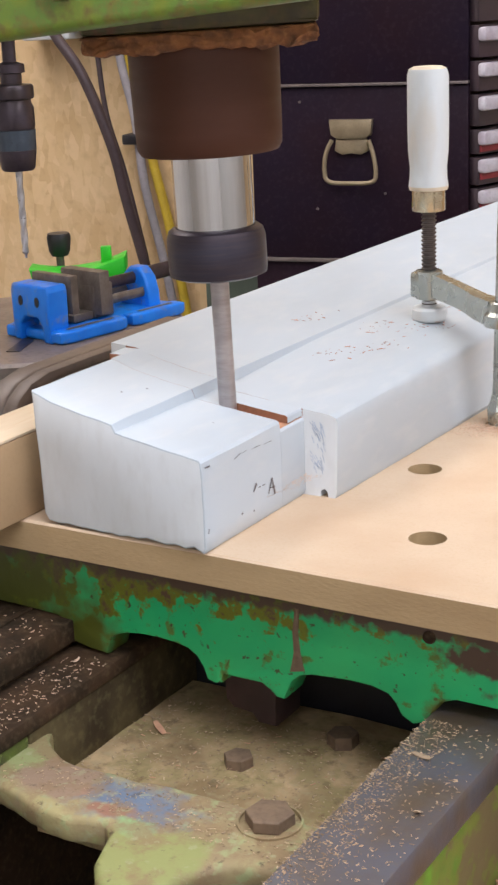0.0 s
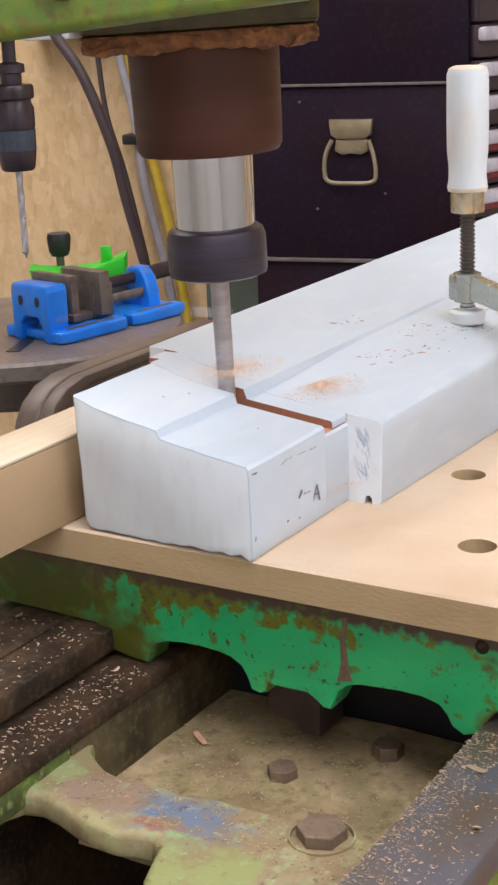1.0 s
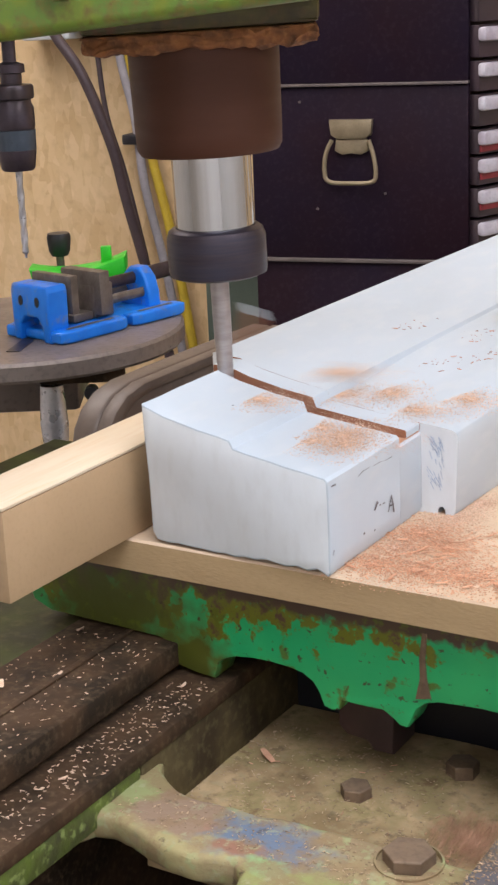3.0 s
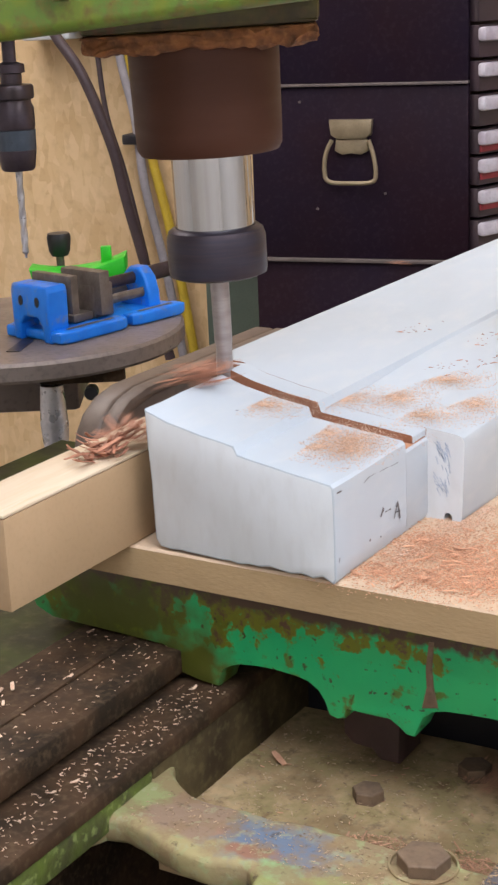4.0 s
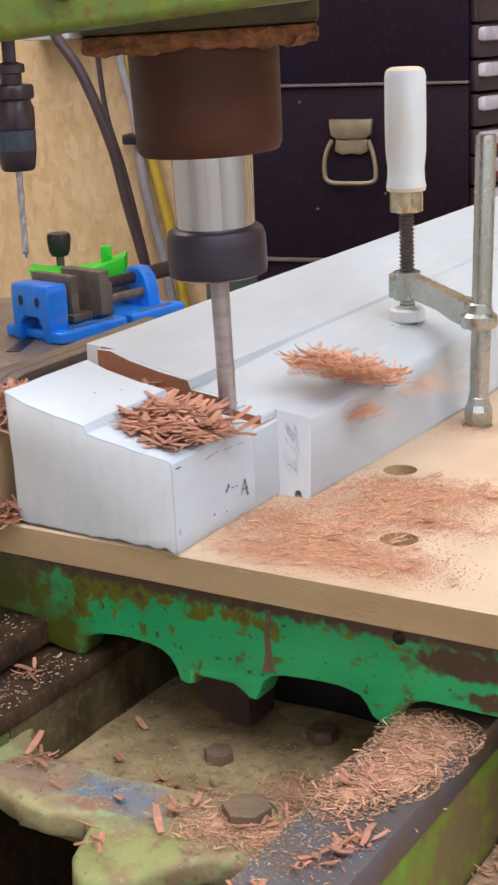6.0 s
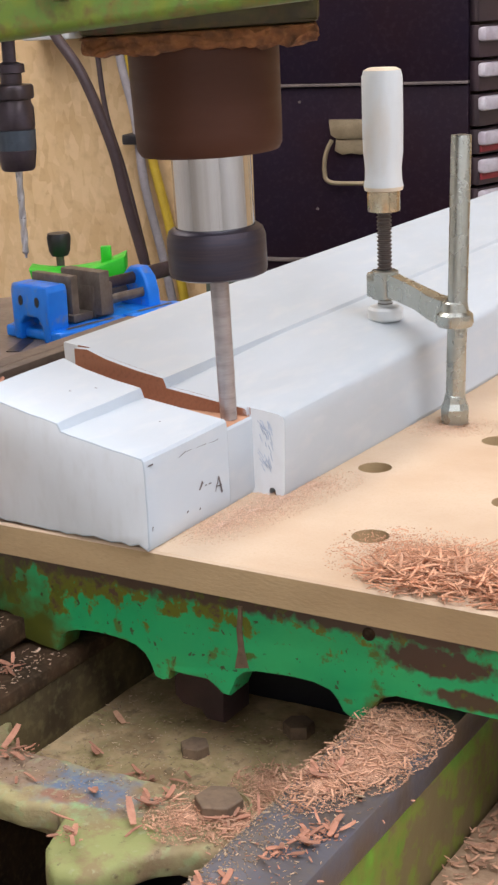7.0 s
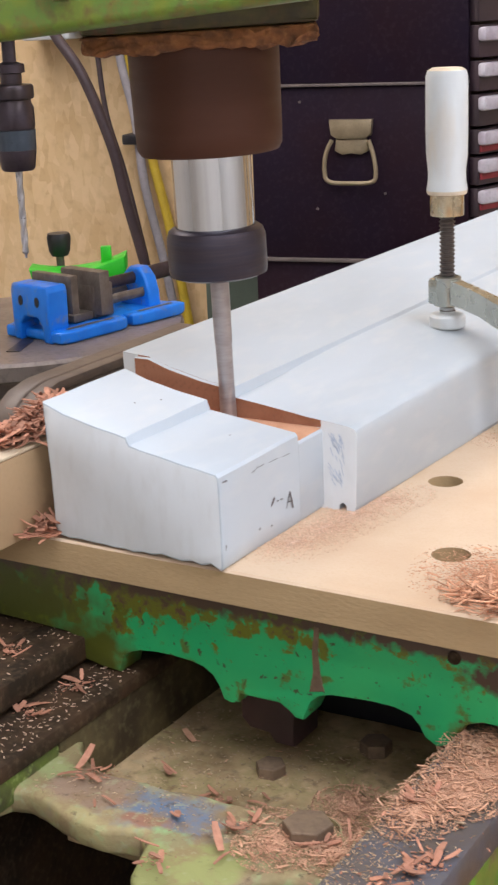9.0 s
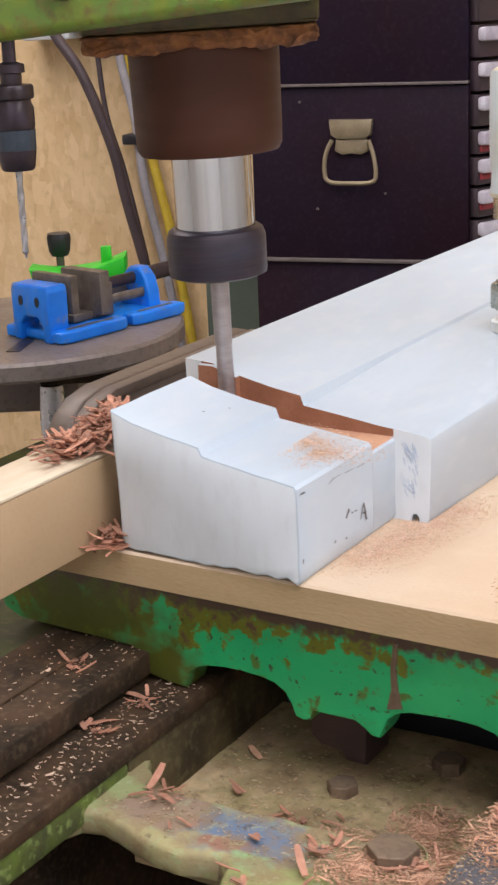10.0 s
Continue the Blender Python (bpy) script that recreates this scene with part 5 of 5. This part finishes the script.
def build_shavings():
    rnd = random.Random(3)
    inside = lambda: (rnd.uniform(-0.09, -0.02), rnd.uniform(0.15, 0.30), 0.012)
    # heap that grows on the sill during the second pass, then is brushed off over the back
    for k in range(13):
        s = k / 12
        x = -0.086 + 0.078 * s + rnd.uniform(-0.006, 0.004)
        y = 0.056 - 0.012 * s + rnd.uniform(-0.014, 0.012)
        t = 4.0 + 1.0 * s
        cut = (AXIS[0] - slide(t)[0], 0.085, 0.075)
        start = (cut[0], 0.2, 0.014)
        shavings(HEAPS, "curled red-brown wood shavings heaped on the sill", "A",
                 [(t, start), (t + 0.1, cut), (t + 0.3, (x, y, top_height(min(x, 0)) + 0.001)), (5.8 + 0.03 * k, (x, y, top_height(min(x, 0)) + 0.001)), (6.3 + 0.02 * k, (-0.17, 0.25 + 0.01 * k, 0.006))])
    # heap on the batten and in the corner behind it
    for k, (x, y, z) in enumerate(((-0.132, -0.002, 0.0490), (-0.128, 0.012, 0.0500), (-0.140, 0.010, 0.0495), (-0.130, 0.026, 0.0540), (-0.138, 0.028, 0.0510), (-0.130, 0.040, 0.0580), (-0.150, 0.060, 0.0500))):
        t = 3.6 + 0.12 * k
        shavings(SMALLS, "red-brown wood shavings caught on the batten", "A", [(t, inside()), (t + 0.1, (-0.10, 0.085, 0.085)), (t + 0.3, (x, y, z))])
    shavings(SMALLS, "red-brown wood shavings hanging over the board edge", "A", [(4.6, inside()), (4.7, (-0.10, 0.085, 0.085)), (5.0, (-0.112, 0.0065, 0.0015))])
    # chips on the board, brushed forward into a pile
    spots = [(0.010 + 0.024 * (k % 5) + rnd.uniform(-0.004, 0.008), 0.026 + 0.038 * (k // 5) + rnd.uniform(-0.008, 0.008)) for k in range(20)]
    for k, (x, y) in enumerate(spots):
        if y > 0.09 and x < 0.045:
            x += 0.045
        if math.hypot(x - 0.044, y - 0.1746) < 0.03:
            x += 0.035
        if math.hypot(x - 0.093, y - 0.070) < 0.024:
            x -= 0.03
            y -= 0.018
        t = 1.4 + 0.2 * k
        px, py = 0.128 + 0.019 * (k % 7) + rnd.uniform(-0.006, 0.006), 0.033 + 0.010 * (k // 7) + rnd.uniform(-0.002, 0.004)
        shavings(FLATS, "scattered red-brown chips and dust on the board", "A",
                 [(t, inside()), (t + 0.1, (AXIS[0] - slide(t)[0] * 0.6, 0.085, 0.07)), (t + 0.4, (x, y, 0.0008)), (5.9 + 0.02 * k, (x, y, 0.0008)), (6.5, (px, py, 0.0008 + 0.003 * rnd.random()))], turn=0)
    for k in range(9):
        px, py = 0.138 + 0.016 * k, 0.020 + 0.014 * (k % 2)
        shavings(PILES, "brushed pile of wood shavings on the board", "A", [(5.8 + 0.03 * k, inside()), (6.0 + 0.03 * k, (0.02 + 0.012 * k, 0.13 - 0.004 * k, 0.072)), (6.4 + 0.035 * k, (px, py, 0.0008))], turn=0)
    # crumbs on the sill top
    for k, (x, y) in enumerate(((-0.03, 0.135), (-0.008, 0.12), (-0.05, 0.115), (0.008, 0.155), (-0.02, 0.18))):
        z = far_height(x, y) + 0.0008
        t = 0.6 + 0.55 * k
        shavings(FINE, "fine red-brown crumbs on the white sill", "A", [(t, inside()), (t + 0.1, (AXIS[0] - slide(t)[0], 0.085, 0.075)), (t + 0.3, (x, y, z)), (5.8, (x, y, z)), (6.4, (0.07, 0.42, 0.003))])
    for k, (x, y) in enumerate(((-0.020, 0.058), (-0.034, 0.060), (-0.028, 0.040), (-0.014, 0.048), (-0.072, 0.062))):
        z = top_height(x) + 0.0006
        t = 0.9 + 0.28 * k
        shavings(FINE, "fine red-brown crumbs on the white sill", "A", [(t, inside()), (t + 0.1, (AXIS[0] - slide(t)[0], 0.085, 0.075)), (t + 0.3, (x, y, z)), (5.8, (x, y, z)), (6.4, (-0.18, 0.3, 0.004))])
    shavings(FINE, "ring of orange dust round the foot of the clamp", "A", [(0, (0.050, 0.268, 0.0003)), (1, (0.050, 0.268, 0.0003))], turn=20)
    for k in range(4):
        x, y = 0.014 + 0.004 * k, 0.050 + 0.026 * k
        shavings(FINE, "fine orange dust along the foot of the sill", "A", [(1.0 + 0.3 * k, (x - 0.03, y + 0.03, 0.012)), (1.6 + 0.3 * k, (x, y, 0.0003))], turn=65)
    shavings(SPECKS, "fine crumbs round the clamp pad", "A", [(0, (-0.010, 0.290, 0.0566)), (6.0, (-0.010, 0.290, 0.0566)), (6.5, (0.09, 0.42, 0.003))])
    for k, (x, y) in enumerate(((-0.030, 0.20), (-0.035, 0.27), (-0.012, 0.24), (-0.020, 0.34), (-0.075, 0.25))):
        z = far_height(x, y) + 0.0006
        shavings(SPECKS, "sparse dark wood specks on the white sill", "A", [(0, (x, y, z)), (5.9, (x, y, z)), (6.5, (0.10, 0.44, 0.003))])
    # single shavings flung off by the cutter during the second pass
    for k, (t, dx, dy, dz) in enumerate(((3.75, 0.06, 0.10, 0.050), (4.1, -0.05, 0.00, 0.030), (4.35, -0.06, -0.02, 0.025), (4.6, -0.05, 0.02, 0.030), (4.8, 0.07, 0.03, 0.030), (4.85, -0.04, -0.02, 0.035), (5.05, -0.055, 0.01, 0.020), (5.3, 0.05, 0.05, 0.035), (5.45, 0.03, -0.03, 0.030))):
        cut = Vector((AXIS[0] - slide(t)[0], 0.085, 0.070))
        top = cut + Vector((dx, dy, dz))
        land = (0.06 + 0.01 * k, 0.05 + 0.012 * k, 0.001) if dx > 0 else (-0.165, 0.12 + 0.01 * k, 0.004)
        shavings(SINGLES, "curled shaving flung off the cutter", "A", [(t, (cut.x, 0.2, 0.014)), (t + 0.1, cut), (t + 0.25, top), (t + 0.5, land), (6.0, land), (6.4, (0.17 + 0.01 * k, 0.03, 0.004) if dx > 0 else land)])
    for k, (x, y) in enumerate(((-0.022, 0.056), (-0.010, 0.046))):
        z = top_height(x) + 0.0006
        shavings(FINE, "fine orange dust left on the lower step of the sill", "A", [(8.8 + 0.4 * k, (x, 0.2, 0.014)), (9.1 + 0.4 * k, (x - 0.02, 0.088, 0.060)), (9.4 + 0.4 * k, (x, y, z))])
    # loose flakes strewn down the length of the right slideway
    for k in range(8):
        x, y = 0.129 + 0.020 * (k % 2) + rnd.uniform(-0.003, 0.003), -0.055 - 0.017 * k
        shavings(SPECKS if k % 3 else BIGS, "loose pale flakes strewn along the slideway", "B", [(3.9 + 0.18 * k, (x, 0.12, -0.0712)), (4.4 + 0.18 * k, (x, y, -0.0716))], turn=100 + 25 * (k % 3))
    # chips that spill forward along the right slideway and the casting
    n = 0
    for row, (y, when) in enumerate(((0.000, 1.2), (-0.022, 2.3), (-0.044, 3.3), (-0.068, 4.3))):
        for c in range(2 if row < 3 else 1):
            t = when + 0.5 * c
            x = 0.1335 + 0.0105 * c + rnd.uniform(-0.002, 0.002) - (0.004 if row == 3 else 0)
            shavings(PALES, "pale wood chips piled on the slideway", "B", [(t, (x, 0.09 + 0.03 * row, -0.0715)), (t + 1.0, (x, y, -0.0715))], turn=90 + 30 * c)
    for k, (x, y, t) in enumerate(((0.062, -0.030, 3.8), (0.085, -0.038, 4.2), (0.045, -0.040, 4.6), (0.100, -0.020, 4.4))):
        shavings(PALES, "fine brown drift of chips in the casting", "B", [(t, (x, 0.13, -0.124)), (t + 0.5, (x, y, -0.1262))])
    for k, (x, y, t) in enumerate(((0.066, -0.082, 4.4), (0.095, -0.075, 4.8))):
        shavings(PALES, "fine chips round the bolt of the cross bar", "B", [(t, (x, 0.10, -0.095)), (t + 0.5, (x, y, -0.0978))])
    for k, (x, y, z, t) in enumerate(((0.055, -0.035, -0.1265, 2.0), (0.075, -0.028, -0.1265, 2.6), (0.030, -0.033, -0.1265, 3.4), (0.090, -0.045, -0.1265, 3.9), (0.060, 0.005, -0.1265, 4.4), (0.088, -0.070, -0.0975, 4.6), (0.045, -0.075, -0.0975, 4.9))):
        shavings(PALES if k < 5 else BIGS, "pale chips fallen into the casting", "B", [(t, (x, 0.13, -0.124)), (t + 0.5, (x, y, z))])
    for k, (x, y, t) in enumerate(((0.149, -0.098, 4.5), (0.140, -0.122, 5.2))):
        shavings(BIGS, "large red-brown flakes on the slideway", "B", [(t, (x, 0.1, -0.071)), (t + 0.4, (x, y, -0.0716))])
    for k, (x, y, z, t) in enumerate(((-0.055, -0.072, -0.0970, 4.4), (-0.030, -0.088, -0.0970, 4.8), (0.010, -0.082, -0.0975, 5.0), (0.000, -0.030, -0.1262, 4.5), (0.020, -0.012, -0.1262, 5.1), (-0.040, -0.010, -0.1262, 5.3), (0.050, -0.100, -0.0975, 5.2))):
        shavings(SINGLES, "curled red-brown shaving fallen on the casting", "B", [(t, (x, 0.15, -0.05)), (t + 0.4, (x, y, z))])
    for k, (x, y, z, t) in enumerate(((-0.045, -0.070, -0.0965, 4.7), (0.025, -0.118, -0.097, 5.0), (-0.005, -0.02, -0.1265, 4.9), (-0.095, -0.02, -0.0815, 4.3), (-0.13, -0.03, -0.0635, 4.6), (-0.098, -0.055, -0.0815, 5.2))):
        shavings(BIGS, "red-brown curled shavings fallen on the saddle", "B", [(t, (x, 0.15, -0.05)), (t + 0.4, (x, y, z))])


build_shavings()

scatter("wood_chips", "pale chips and dust on the dark left slideway", 8, 300, lambda r: (r.uniform(-0.172, -0.107), r.uniform(-0.2, 0.015), -0.0642), 0.0017, PALE_CHIP, ON_SADDLE, 7, 0.010)
scatter("wood_chips", "pale chips and dust on the lower slideway", 9, 380, lambda r: (r.uniform(-0.104, -0.076), r.uniform(-0.2, 0.015), -0.0822), 0.0018, PALE_CHIP, ON_SADDLE, 4, 0.008)
scatter("wood_chips", "fine chips strewn over the steel slideway", 10, 900, lambda r: (0.1175 + 0.042 * r.random() ** 1.3, r.uniform(-0.26, 0.015), -0.0719), 0.0017, GRIT, ON_SADDLE, 3, 0.010)
scatter("sawdust", "brown dust along the inner slideway edge", 12, 1800, lambda r: (0.1172 + 0.020 * r.random() ** 1.6, r.uniform(-0.26, 0.015), -0.0721), 0.0012, GRIT, ON_SADDLE)
scatter("wood_chips", "stray curled shavings in the casting", 13, 60, lambda r: (r.uniform(-0.07, 0.11), r.uniform(-0.05, 0.06), -0.1268), 0.003, PALE_SHAVING, ON_SADDLE, 3, 0.014)
scatter("wood_chips", "chips heaped on the lower shelf", 14, 2600, lambda r: (r.uniform(0.163, 0.36), r.uniform(-0.15, 0.12), -0.1416 + 0.003 * r.random()), 0.006, PALE_SHAVING, ON_SADDLE, 120, 0.012)
scatter("sawdust", "brown oily grit lying in the casting pan", 15, 1500, lambda r: (r.uniform(-0.074, 0.115), r.uniform(-0.055, 0.07), -0.1266), 0.0016, GRIT, ON_SADDLE)
scatter("sawdust", "brown grit and dust on the cross bar", 16, 500, lambda r: (r.uniform(-0.07, 0.11), r.uniform(-0.095, -0.064), -0.0980), 0.0014, GRIT, ON_SADDLE)


# ---- everything that moves ----
def motions():
    for group, along in ((ON_TABLE, True), (ON_SADDLE, False)):
        for ob in group:
            base = ob.matrix_basis.copy()
            walk(ob, [(t, Matrix.Translation((u, v if along else 0, 0)) @ base) for t, (u, v) in zip(STEPS, SLIDE)])
    for ob, rows in OFFCUTS:
        walk(ob, rows)
    for ob, carrier, stops, turn in SHAVINGS:
        rows = []
        for t, (u, v) in zip(STEPS, SLIDE):
            p = Vector(stops[0][1])
            if t >= stops[-1][0]:
                p = Vector(stops[-1][1])
            else:
                for (ta, a), (tb, b) in zip(stops, stops[1:]):
                    if ta <= t < tb:
                        s = (t - ta) / (tb - ta)
                        p = Vector(a).lerp(Vector(b), s)
            rows.append((t, Matrix.Translation((u, v if carrier == "A" else 0, 0)) @ pose(*p, 0, 0, turn)))
        walk(ob, rows)
    walk(SPINDLE, [(i / 30, Matrix.Translation((AXIS[0], AXIS[1], FLOOR_Z)) @ LEAN @ pose(0, 0, 0, 0, 0, (83 * i) % 360)) for i in range(301)])


motions()
